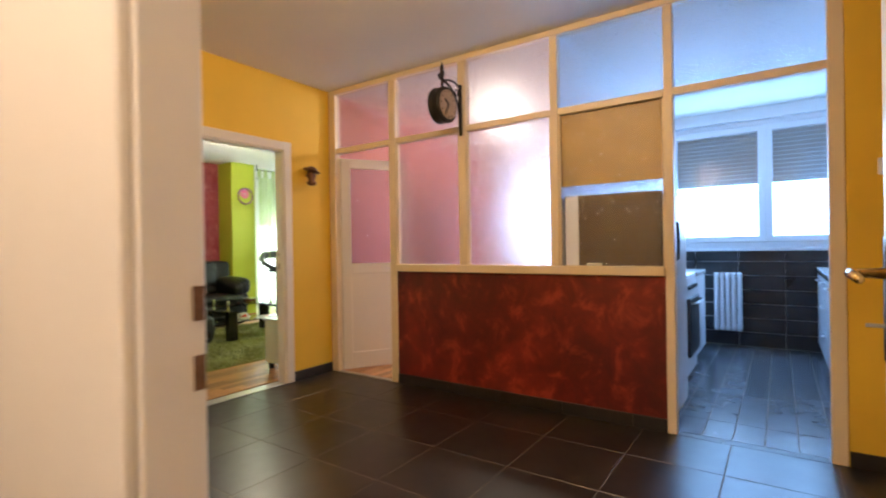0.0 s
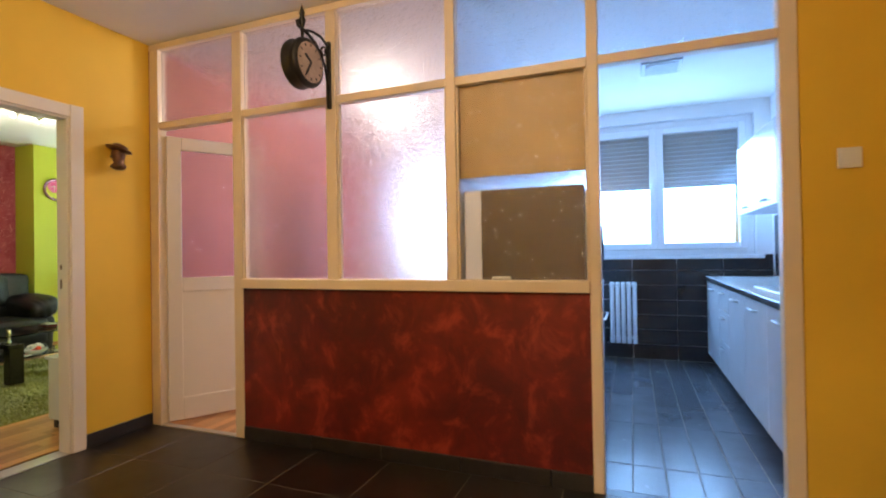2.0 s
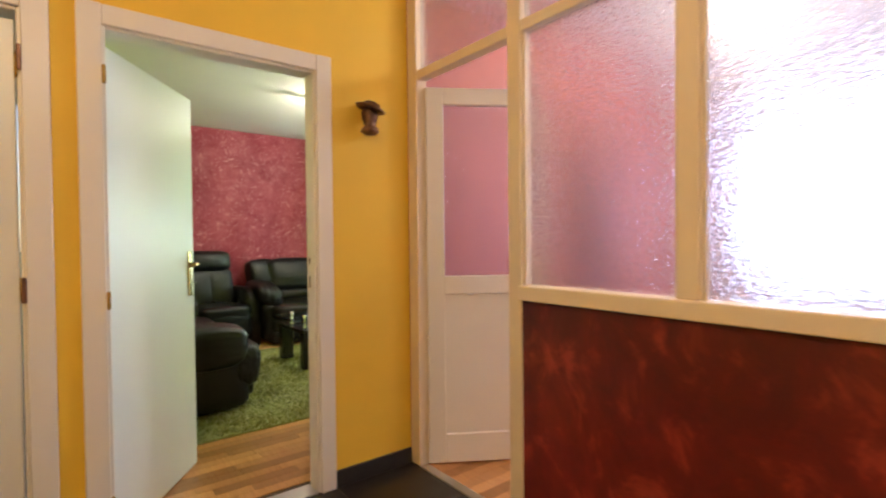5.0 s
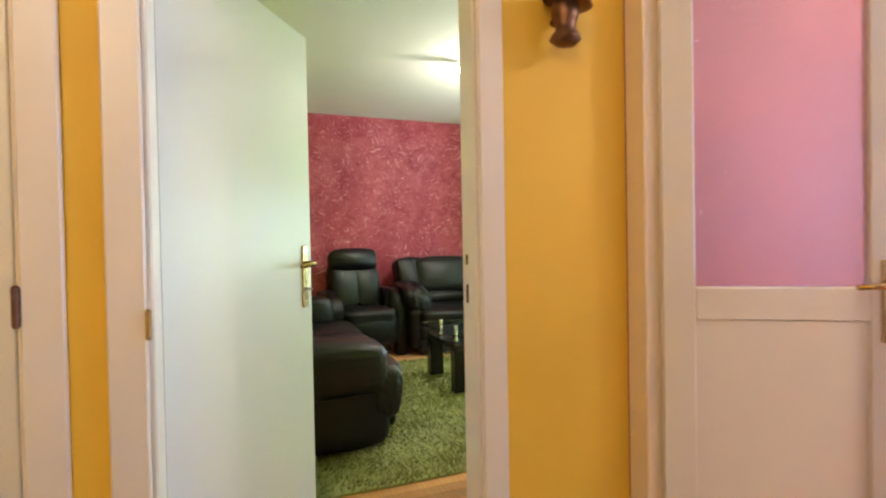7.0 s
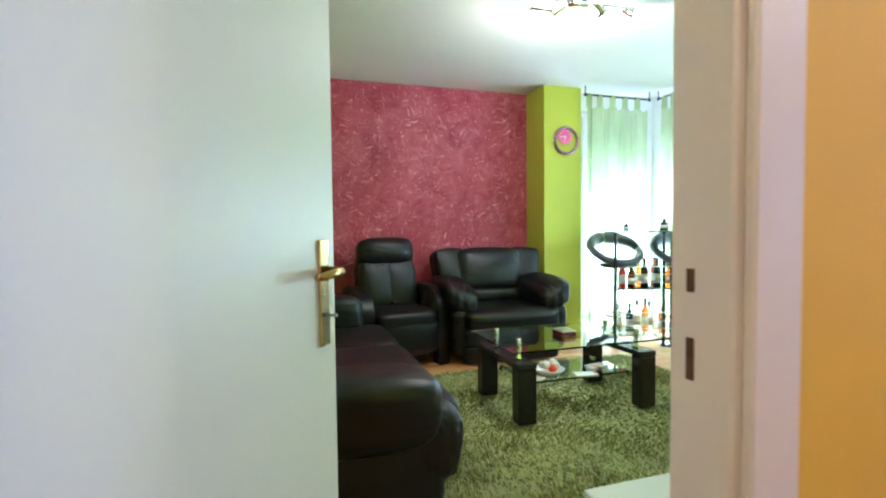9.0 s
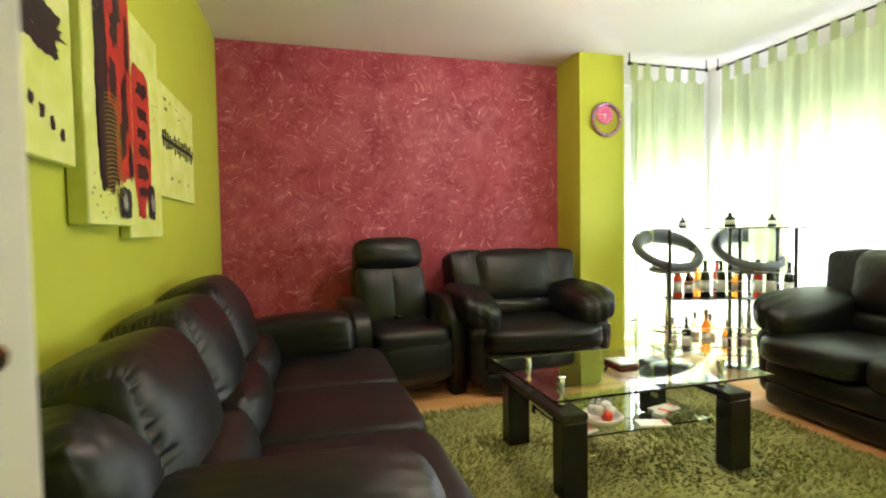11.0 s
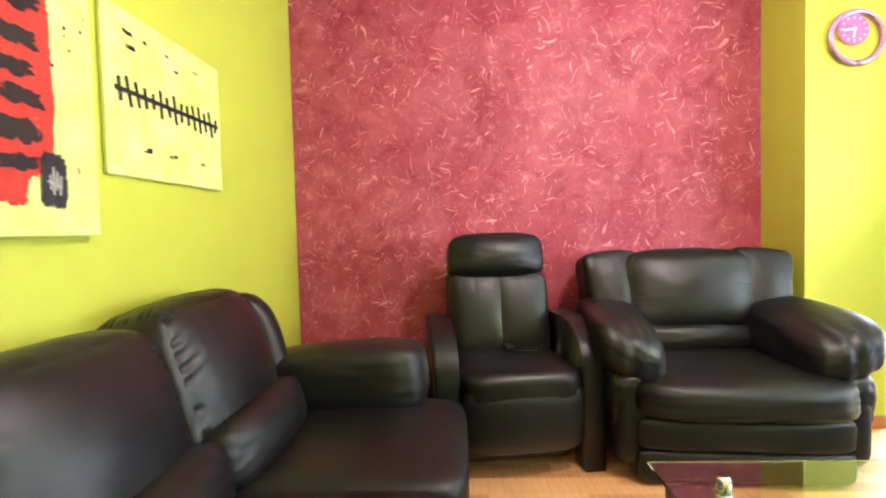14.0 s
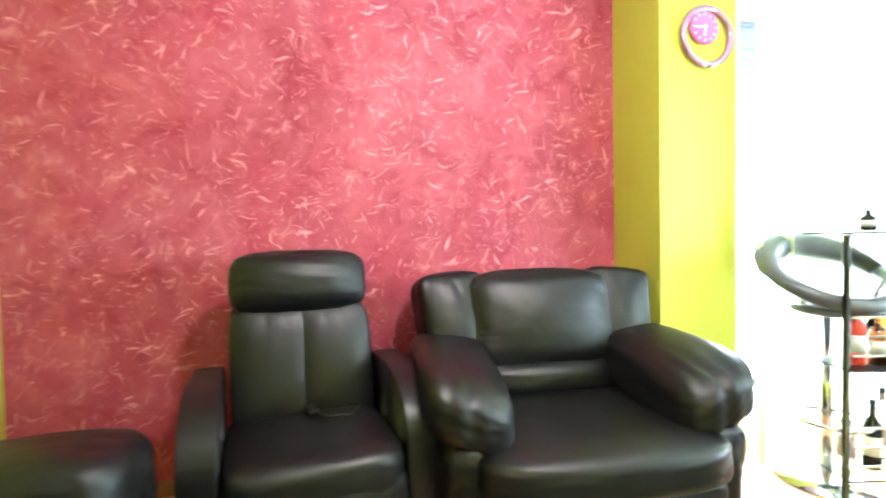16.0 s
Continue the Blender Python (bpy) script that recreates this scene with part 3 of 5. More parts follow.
# half-glazed door into the rose room
gd = thing("door_4", pose(0.092, 0.055, 0, 0, 0, 58), "white half-glazed door standing ajar into the rose room", "door")
W, GD_H = 0.66, 2.045
part("stile", box(0, 0.095, -0.02, 0.02, 0.012, GD_H, 0.004), M_WHITE, gd)
part("stile", box(W - 0.095, W, -0.02, 0.02, 0.012, GD_H, 0.004), M_WHITE, gd)
for z0, z1 in ((0.012, 0.17), (0.93, 1.03), (GD_H - 0.09, GD_H)):
    part("door_rail", box(0.095, W - 0.095, -0.02, 0.02, z0, z1, 0.004), M_WHITE, gd)
part("door_panel", box(0.095, W - 0.095, -0.008, 0.008, 0.17, 0.93), M_WHITE, gd)
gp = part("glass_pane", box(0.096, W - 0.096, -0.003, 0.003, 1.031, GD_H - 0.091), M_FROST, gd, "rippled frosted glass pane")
gp.visible_shadow = False
handle_set(gd, W - 0.05, -0.02, 1.0, -1, -1)

for nm, bm in (
    ("threshold_1", box(-0.11, 0.0, DOOR[0] + 0.02, DOOR[1] - 0.02, -0.004, 0.006, 0.002)),
    ("threshold_2", box(0.085, 0.757, 0.0, 0.05, -0.004, 0.006, 0.002)),
):
    tagged(part(nm, bm, M_STEEL), "thin metal threshold strip", "threshold", kind="structure")

# skirting of the hall
for nm, bm in (
    ("baseboard_1", box(0.0, 0.012, DOOR[1] + 0.071, -0.002, 0, 0.085, 0.002)),
    ("baseboard_2", box(0.0, 0.012, DOOR2[1] + 0.071, DOOR[0] - 0.071, 0, 0.085, 0.002)),
    ("baseboard_3", box(3.864, 5.3, -0.012, 0.0, 0, 0.085, 0.002)),
    ("baseboard_4", box(0.0, 2.75, ENTRY_Y, ENTRY_Y + 0.012, 0, 0.085, 0.002)),
):
    tagged(part(nm, bm, M_DARKTILE_BASE), "dark slate skirting tile", "baseboard", kind="structure")
M_SKIRT = plain("oak_skirting", (0.4, 0.17, 0.06), 0.4, var=0.15, scale=20)
for nm, bm in (
    ("baseboard_5", box(LR_X1, LR_X1 + 0.015, LR_Y0, RED_Y1, 0, 0.07, 0.003)),
    ("baseboard_6", box(LR_X1 + 0.015, -0.1, LR_Y0, LR_Y0 + 0.015, 0, 0.07, 0.003)),
    ("baseboard_7", box(COL_X, COL_X + 0.015, RED_Y1, COL_Y1, 0, 0.07, 0.003)),
):
    tagged(part(nm, bm, M_SKIRT), "oak skirting board", "baseboard", kind="structure")


# ---- hall things ----
sw = thing("light_switch", pose(4.027, 0, 1.546), "white plastic wall switch on the yellow wall", "switch")
part("frame", box(-0.042, 0.042, -0.012, 0.0, -0.042, 0.042, 0.004, 2), M_PVC, sw)
part("rocker", box(-0.029, 0.029, -0.016, -0.008, -0.029, 0.029, 0.003, 2), M_PVC, sw)

# double-sided station clock on a scrolled bracket, on the mullion
clk = thing("station_clock", pose(1.518, -0.262, 2.25), "black wrought-iron station clock with cream dial on a scrolled bracket", "clock")
drum = part("drum", moved(lathe([(0.118, -0.05), (0.13, -0.045), (0.135, -0.03), (0.128, -0.02), (0.128, 0.02), (0.135, 0.03), (0.13, 0.045), (0.118, 0.05)], 32), pose(0, 0, -0.02, 0, 90, 0)), M_BLACKIRON, clk, smooth=True)
for s in (-1, 1):
    part("dial", moved(lathe([(0.108, -0.003), (0.108, 0.003)], 28), pose(s * 0.051, 0, -0.02, 0, 90, 0)), M_CREAMDIAL, clk, "aged cream dial")
    for a, r in ((60, 0.06), (150, 0.085)):
        bmh = box(-0.004, 0.004, -0.005, 0.005, 0, r)
        part("clock_hand", moved(bmh, pose(s * 0.057, 0, -0.02) @ pose(0, 0, 0, a, 0, 0)), M_BLACKIRON, clk)
    for k in range(12):
        a = k * 30
        part("hour_mark", moved(box(-0.002, 0.002, -0.003, 0.003, 0.085, 0.1), pose(s * 0.055, 0, -0.02) @ pose(0, 0, 0, a, 0, 0)), M_BLACKIRON, clk)
part("wall_bar", box(-0.012, 0.012, 0.236, 0.26, -0.2, 0.2, 0.004), M_BLACKIRON, clk)
arc = [(0, 0.24, -0.06), (0, 0.215, 0.03), (0, 0.17, 0.1), (0, 0.11, 0.145), (0, 0.05, 0.165), (0, 0, 0.17)]
part("bracket_arm", tube(arc, 0.009, 8), M_BLACKIRON, clk, smooth=True)
part("bracket_arm", tube([(0, 0.24, 0.17), (0, 0.17, 0.2), (0, 0.09, 0.195), (0, 0, 0.17), (0, -0.035, 0.175), (0, -0.045, 0.2), (0, -0.025, 0.212), (0, -0.012, 0.196)], 0.008, 8), M_BLACKIRON, clk, smooth=True)
part("scroll", tube([(0, 0.2 + 0.034 * math.cos(0.5 * k) * (1 - k / 22), 0.12 + 0.034 * math.sin(0.5 * k) * (1 - k / 22)) for k in range(16)], 0.006, 6), M_BLACKIRON, clk, smooth=True)
part("finial", moved(lathe([(0.008, 0.1), (0.01, 0.18), (0.016, 0.2), (0.02, 0.22), (0.012, 0.245), (0.017, 0.26), (0.006, 0.29), (0.001, 0.31)], 12), pose(0, 0, 0)), M_BLACKIRON, clk, smooth=True)

# small bronze ornament on the yellow wall: a plain turned figure with a tilted brimmed cap
orn = bmesh.new()
lathe([(0.012, -0.062), (0.03, -0.058), (0.046, -0.046), (0.043, -0.034), (0.03, -0.022), (0.034, -0.006), (0.041, 0.014), (0.042, 0.032), (0.034, 0.05)], 18, orn)
moved(orn, Matrix.Diagonal((0.9, 1.0, 1.2, 1)))
cap = lathe([(0.03, -0.006), (0.068, -0.004), (0.078, 0.004), (0.066, 0.012), (0.046, 0.016), (0.04, 0.03), (0.022, 0.038)], 20)
moved(cap, pose(0, 0.004, 0.058, -14, 10, 0))
cap_me = bpy.data.meshes.new("cap")
cap.to_mesh(cap_me)
cap.free()
orn.from_mesh(cap_me)
bpy.data.meshes.remove(cap_me)
tube([(-0.062, 0, 0.02), (-0.02, 0, 0.02)], 0.012, 8, orn)
for v in orn.verts:
    v.co += 0.004 * noise.noise_vector(v.co * 45)
moved(orn, pose(0.062, -0.27, 1.83))
tagged(part("wall_ornament", orn, M_BRONZE, smooth=True), "small dark bronze ornament with a brimmed cap on the yellow wall", "ornament")

# black cabinet with slatted front near the entrance
cab = thing("shoe_cabinet", pose(1.32, -2.47, 0), "black low cabinet with steel bar handles and a slatted front", "cabinet")
part("body", box(0, 0.34, -0.27, 0.26, 0.03, 0.82, 0.004), M_BLACKWOOD, cab)
part("top", box(-0.01, 0.37, -0.29, 0.28, 0.82, 0.85, 0.006, 2), M_BLACKWOOD, cab)
for y0, y1 in ((-0.265, -0.005), (0.005, 0.255)):
    d = part("cabinet_door", box(0.34, 0.358, y0, y1, 0.05, 0.72, 0.003), M_BLACKWOOD, cab)
    part("handle", tube([(0.36, y0 + 0.03, 0.69), (0.385, y0 + 0.03, 0.69), (0.385, y1 - 0.04, 0.69), (0.36, y1 - 0.04, 0.69)], 0.011, 8), M_STEEL, d, "brushed steel bar handle", True)
    for k in range(22):
        part("slat", box(0.359, 0.366, y1 - 0.15, y1 - 0.07, 0.1 + k * 0.025, 0.113 + k * 0.025), M_STEEL, d, "thin steel slat")
tagged(part("umbrella", tube([(1.42, -2.6, 0.875), (1.45, -2.5, 0.876), (1.5, -2.38, 0.874), (1.55, -2.3, 0.872)], [0.012, 0.02, 0.02, 0.006], 8), M_BLACKPLASTIC, smooth=True), "folded black umbrella lying on the cabinet", "umbrella")

# hall ceiling lamp
hl = thing("ceiling_lamp", pose(2.3, -2.0, H), "small lit opal ceiling lamp", "lamp")
part("base", lathe([(0.06, -0.03), (0.07, -0.01), (0.07, -0.001)], 20), M_CHROME, hl, smooth=True)
hs = part("shade", lathe([(0.01, -0.13), (0.06, -0.12), (0.1, -0.08), (0.1, -0.05), (0.07, -0.031)], 24), M_LAMP, hl, "lit opal glass shade", True)
hs.visible_shadow = False
hl2 = copy_thing(hl, pose(1.1, 1.56, H))
# lamp body added out of view to go with the extra vestibule light
hl3 = copy_thing(hl, pose(3.0, -4.0, H))
hl3["label"] = "small opal ceiling lamp added out of view to light the vestibule"
hl2["label"] = "small lit opal ceiling lamp in the rose room"


# ---- windows ----
def window(name, axis, at, a0, a1, z0, z1, leaves, shutter_z, label, inward=-1):
    """A white casement window in a wall opening, with a roller shutter let down to shutter_z on the outside."""
    t = thing(name, pose(0, 0, 0), label, "window", kind="structure")

    def b(n, u0, u1, v0, v1, w0, w1, mat=M_PVC, parent=t, bev=0.006, lab=""):
        lo, hi = sorted((at - inward * v0, at - inward * v1))
        bm = box(u0, u1, lo, hi, w0, w1, bev) if axis == "y" else box(lo, hi, u0, u1, w0, w1, bev)
        return part(n, bm, mat, parent, lab)

    f = 0.06
    b("window_frame", a0, a0 + f, 0.08, 0.15, z0, z1)
    b("window_frame", a1 - f, a1, 0.08, 0.15, z0, z1)
    b("window_frame", a0 + f, a1 - f, 0.08, 0.15, z0, z0 + f)
    b("window_frame", a0 + f, a1 - f, 0.08, 0.15, z1 - f, z1)
    n = len(leaves)
    for (u0, u1), sz in zip(leaves, shutter_z):
        s = 0.07
        sash = b("sash", u0, u0 + s, 0.06, 0.13, z0 + f + 0.003, z1 - f - 0.003)
        b("sash", u1 - s, u1, 0.06, 0.13, z0 + f + 0.003, z1 - f - 0.003)
        b("sash", u0 + s, u1 - s, 0.06, 0.13, z0 + f + 0.003, z0 + f + s)
        b("sash", u0 + s, u1 - s, 0.06, 0.13, z1 - f - s, z1 - f - 0.003)
        g = b("pane", u0 + s, u1 - s, 0.095, 0.1, z0 + f + s, z1 - f - s, M_CLEAR, t, 0)
        g.visible_shadow = False
        b("handle", u1 - 0.045, u1 - 0.025, 0.04, 0.06, (z0 + z1) / 2 - 0.05, (z0 + z1) / 2 + 0.07, M_PVC, sash)
        z = z1 - 0.03
        while z - 0.045 > sz:
            b("shutter_slat", u0, u1, 0.185, 0.197, z - 0.041, z, M_SHUTTER, t, 0.003)
            z -= 0.047
    return t


M_SHUTTER = plain("grey_shutter_slat", (0.4, 0.42, 0.45), 0.4, var=0.04)
kwin = window("window_1", "y", BACK_Y, 2.42, 4.36, 1.12, 2.56, [(2.48, 3.45), (3.45, 4.3)], [1.72, 1.68], "white casement kitchen window with half-lowered roller shutters")
part("window_sill", box(2.36, 4.42, BACK_Y - 0.06, BACK_Y + 0.06, 1.08, 1.12, 0.006, 2), M_PVC, kwin)
window("window_2", "y", BACK_Y, 0.4, 1.9, 0.9, 2.15, [(0.46, 1.15), (1.15, 1.84)], [2.05, 2.05], "white casement window of the rose room")
window("window_3", "x", WIN_X, COL_Y1 + 0.12, WIN_Y - 0.08, 0.12, 2.5, [(COL_Y1 + 0.18, WIN_Y - 0.14)], [1.55], "white tall bay window with half-lowered shutter", inward=1)
LW0, LW1 = WIN_X + 0.15, -1.0
step = (LW1 - LW0 - 0.12) / 4
window("window_4", "y", WIN_Y, LW0, LW1, 0.12, 2.5, [(LW0 + 0.06 + k * step, LW0 + 0.06 + (k + 1) * step) for k in range(4)], [1.66, 1.66, 1.66, 1.66], "white wide living room window with shutters partly lowered")


def curtain(name, axis, at, a0, a1, top, bottom, seed, label):
    """A hanging voile curtain with folds and tab tops."""
    t = thing(name, pose(0, 0, 0), label, "curtain")
    rnd = random.Random(seed)
    bm = bmesh.new()
    n, rows = int((a1 - a0) / 0.012), 14
    ph = [rnd.uniform(0, 6.28) for _ in range(3)]
    grid = []
    for j in range(rows + 1):
        f = j / rows
        row = []
        for i in range(n + 1):
            u = a0 + (a1 - a0) * i / n
            s = u * 2 * math.pi / 0.17
            amp = 0.012 + 0.035 * min(1, f * 1.5)
            off = amp * (math.sin(s + ph[0] + 0.8 * math.sin(u * 5 + ph[1])) + 0.35 * math.sin(2.3 * s + ph[2] + 1.5 * f))
            sag = 0.018 * (math.cos(2 * math.pi * (u - a0) / 0.16) - 1) * (1 - f) ** 6
            z = top - 0.1 + sag + (bottom - top + 0.1) * f
            row.append(bm.verts.new((at + off, u, z) if axis == "x" else (u, at + off, z)))
        grid.append(row)
    for j in range(rows):
        for i in range(n):
            bm.faces.new((grid[j][i], grid[j][i + 1], grid[j + 1][i + 1], grid[j + 1][i]))
    part("voile", bm, M_SHEER, t, smooth=True)
    k = 0
    while a0 + k * 0.16 <= a1 + 0.001:
        u = min(max(a0 + k * 0.16, a0 + 0.03), a1 - 0.03)
        b2 = bmesh.new()
        loop = [(-0.016, -0.13), (-0.017, -0.05), (-0.015, 0.0), (0.0, 0.016), (0.015, 0.0), (0.017, -0.05), (0.016, -0.13)]
        vs = [[b2.verts.new((at + o, u + s, top + dz) if axis == "x" else (u + s, at + o, top + dz)) for o, dz in loop] for s in (-0.025, 0.025)]
        for q in range(len(loop) - 1):
            b2.faces.new((vs[0][q], vs[0][q + 1], vs[1][q + 1], vs[1][q]))
        part("tab", b2, M_SHEER, t)
        k += 1
    return t


ROD_Z = 2.6
SHIFT = ROOM_SHIFT
for nm, pts, lab in (
    ("curtain_rod", [(-4.06, 1.98 + 0.06, ROD_Z), (-4.06, 2.86, ROD_Z)], "thin dark metal curtain rod in the bay"),
    ("curtain_rod", [(-4.0, 2.93, ROD_Z), (-0.6, 2.93, ROD_Z)], "long thin dark metal curtain rod"),
):
    t = thing(nm, pose(0, 0, 0), lab, "curtain rod")
    part("rod", tube(pts, 0.009, 8), M_BLACKIRON, t, smooth=True)
    for p in pts:
        part("finial", moved(lathe([(0.002, -0.02), (0.016, -0.008), (0.018, 0.004), (0.01, 0.018), (0.002, 0.022)], 12), Matrix.Translation(p)), M_BLACKIRON, t, smooth=True)
        part("hook", tube([p, (p[0], p[1], H)], 0.005, 6), M_BLACKIRON, t)
curtain("curtain", "x", -4.06, 2.06, 2.84, ROD_Z, 0.03, 1, "sheer green tab-top curtain in the bay")
curtain("curtain", "y", 2.93, -3.94, -2.66, ROD_Z, 0.03, 2, "sheer green tab-top curtain before the window")
curtain("curtain", "y", 2.93, -2.56, -0.7, ROD_Z, 0.03, 3, "sheer green tab-top curtain beside the sofa")

SHIFT = Matrix()
M_DRAPE = plain("grey_drape_cloth", (0.1, 0.09, 0.1), 0.8, var=0.2)
drape = bmesh.new()
row = [(0.07 + 0.02 * math.sin(k * 1.4), 1.5 + 0.026 * k) for k in range(13)]
lo_v = [drape.verts.new((a, b, 0.5)) for a, b in row]
mid_v = [drape.verts.new((a + 0.02, b, 1.4)) for a, b in row]
hi_v = [drape.verts.new((a, 1.65 + (b - 1.65) * 0.7, 2.05)) for a, b in row]
for k in range(12):
    drape.faces.new((lo_v[k], lo_v[k + 1], mid_v[k + 1], mid_v[k]))
    drape.faces.new((mid_v[k], mid_v[k + 1], hi_v[k + 1], hi_v[k]))
dr = thing("hanging_garment", pose(0, 0, 0), "dark grey garment hanging on the rose wall", "garment")
part("cloth", drape, M_DRAPE, dr, smooth=True)
part("wall_hook", tube([(0.0, 1.66, 2.07), (0.07, 1.66, 2.06), (0.08, 1.66, 2.09)], 0.008, 8), M_STEEL, dr)


# ---- kitchen ----
def bow_handle(parent, x, y0, y1, z):
    part("handle", tube([(x, y0, z), (x - 0.028, y0 + 0.015, z), (x - 0.028, y1 - 0.015, z), (x, y1, z)], 0.008, 8), M_STEEL, parent, "brushed steel handle", True)


FX = 3.9
units = [(0.2, 0.8), (0.803, 1.4), (1.403, 2.0), (2.003, 2.45), (2.453, 3.2)]
for i, (y0, y1) in enumerate(units):
    drawers = i == 3
    u = thing("base_cabinet", pose(0, 0, 0), "white laminate kitchen base cabinet with " + ("three drawers" if drawers else "one door"), "cabinet", "kitchen base cabinets")
    part("body", box(FX + 0.02, 4.49, y0, y1, 0.1, 0.86), M_KITCHEN, u)
    part("plinth", box(FX + 0.09, 4.49, y0, y1, 0.0, 0.1), M_BLACKPLASTIC, u)
    if drawers:
        for z0, z1 in ((0.11, 0.38), (0.385, 0.64), (0.645, 0.85)):
            d = part("drawer_front", box(FX, FX + 0.02, y0 + 0.003, y1 - 0.003, z0, z1, 0.003), M_KITCHEN, u)
            bow_handle(d, FX, (y0 + y1) / 2 - 0.06, (y0 + y1) / 2 + 0.06, z1 - 0.05)
    else:
        d = part("cabinet_door", box(FX, FX + 0.02, y0 + 0.003, y1 - 0.003, 0.11, 0.85, 0.003), M_KITCHEN, u)
        bow_handle(d, FX, (y0 + y1) / 2 - 0.08, (y0 + y1) / 2 + 0.08, 0.79)
wt = thing("worktop", pose(0, 0, 0), "grey worktop with a dark front edge", "worktop")
part("slab", box(FX - 0.01, 4.495, 0.15, 3.24, 0.862, 0.9, 0.003), M_WORKTOP_L, wt)
part("edge", box(FX - 0.025, FX - 0.0105, 0.15, 3.24, 0.862, 0.899, 0.003), M_WORKTOP, wt)
sk = thing("sink", pose(4.2, 1.2, 0.9), "steel inset kitchen sink with a tall tap", "sink")
part("rim", box(-0.2, 0.2, -0.4, 0.4, 0.0, 0.008, 0.003), M_STEEL, sk)
part("tap", tube([(0.17, 0, 0.008), (0.17, 0, 0.28), (0.14, 0, 0.34), (0.06, 0, 0.36), (0.0, 0, 0.33), (-0.02, 0, 0.27)], 0.013, 10), M_CHROME, sk, "chrome swan-neck tap", True)
for i, (y0, y1) in enumerate([(0.2, 0.9), (0.903, 1.6), (1.603, 2.3), (2.303, 2.95)]):
    u = thing("wall_cabinet", pose(0, 0, 0), "white laminate kitchen wall cabinet", "cabinet", "kitchen wall cabinets")
    part("body", box(4.17, 4.49, y0, y1, 1.5, 2.12), M_KITCHEN, u)
    d = part("cabinet_door", box(4.15, 4.169, y0 + 0.003, y1 - 0.003, 1.5, 2.12, 0.003), M_KITCHEN, u)
    bow_handle(d, 4.15, (y0 + y1) / 2 - 0.07, (y0 + y1) / 2 + 0.07, 1.55)
ul = thing("under_cabinet_light", pose(0, 0, 0), "lit strip light under the wall cabinets", "lamp")
part("tube", box(4.2, 4.24, 0.5, 1.6, 1.478, 1.498, 0.004), M_LAMP, ul)
# left-hand run: tall fridge, cooker, small worktop
fr = thing("fridge", pose(2.63, 0.372, 0), "tall pale fridge with its brown back against the glazing", "fridge")
part("body", box(-0.305, 0.34, -0.3, 0.3, 0.03, 1.52, 0.012, 2), M_KITCHEN, fr)
part("back_panel", box(-0.202, 0.338, -0.312, -0.301, 0.1, 1.515), M_BROWNBOARD, fr, "brown hardboard back")
part("fridge_door", box(0.341, 0.385, -0.295, 0.295, 0.05, 1.49, 0.012, 2), M_KITCHEN, fr)
part("handle", tube([(0.385, -0.2, 1.06), (0.408, -0.2, 1.08), (0.412, -0.2, 1.19), (0.408, -0.2, 1.3), (0.385, -0.2, 1.32)], 0.01, 8), M_BLACKPLASTIC, fr, "dark curved handle", True)
tc = thing("wall_cabinet", pose(0, 0, 0), "wall cabinet over the fridge with a tan hardboard back", "cabinet")
part("body", box(2.314, 2.985, 0.06, 0.4, 1.585, 2.1), M_KITCHEN, tc)
part("back_panel", box(2.314, 2.985, 0.046, 0.058, 1.585, 2.1), M_TANBOARD, tc, "tan hardboard back")
part("cabinet_door", box(2.317, 2.982, 0.401, 0.42, 1.59, 2.095, 0.003), M_KITCHEN, tc)
ck = thing("cooker", pose(2.62, 1.6, 0), "white free-standing cooker with a dark oven door", "cooker")
part("body", box(-0.3, 0.3, -0.3, 0.3, 0.03, 0.88, 0.006), M_KITCHEN, ck)
od = part("oven_door", box(0.301, 0.33, -0.28, 0.28, 0.2, 0.7, 0.006), M_BLACKPLASTIC, ck, "dark glass oven door")
part("handle", tube([(0.33, -0.22, 0.66), (0.37, -0.2, 0.66), (0.37, 0.2, 0.66), (0.33, 0.22, 0.66)], 0.01, 8), M_STEEL, od, smooth=True)
part("hob", box(-0.3, 0.3, -0.3, 0.3, 0.881, 0.9, 0.003), M_STEEL, ck)
for k in range(4):
    part("knob", moved(lathe([(0.02, 0), (0.018, 0.02), (0.01, 0.024)], 12), pose(0.301, -0.2 + k * 0.13, 0.79, 0, 90, 0)), M_BLACKPLASTIC, ck)
lc = thing("base_cabinet", pose(0, 0, 0), "white laminate base cabinets with a pale worktop", "cabinet")
for y0, y1 in ((0.78, 1.27), (1.93, 2.55)):
    part("body", box(2.32, 2.9, y0, y1, 0.1, 0.86), M_KITCHEN, lc)
    part("plinth", box(2.32, 2.85, y0, y1, 0.0, 0.1), M_BLACKPLASTIC, lc)
    d = part("cabinet_door", box(2.9, 2.92, y0 + 0.003, y1 - 0.003, 0.11, 0.85, 0.003), M_KITCHEN, lc)
    part("worktop", box(2.31, 2.93, y0, y1, 0.862, 0.9, 0.003), M_WORKTOP_L, lc)
rad = thing("radiator", pose(3.12, BACK_Y - 0.16, 0.19), "white cast-iron column radiator under the window", "radiator")
for k in range(5):
    bm = bmesh.new()
    for dy in (-0.045, 0.045):
        add_box(bm, -0.021, 0.021, dy - 0.018, dy + 0.018, 0.03, 0.6, 0.012, 2)
    for z in (0.0, 0.58):
        add_box(bm, -0.024, 0.024, -0.06, 0.06, z, z + 0.07, 0.015, 2)
    part("column", moved(bm, pose(-0.14 + 0.056 * k, 0, 0)), M_PVC, rad, smooth=True)
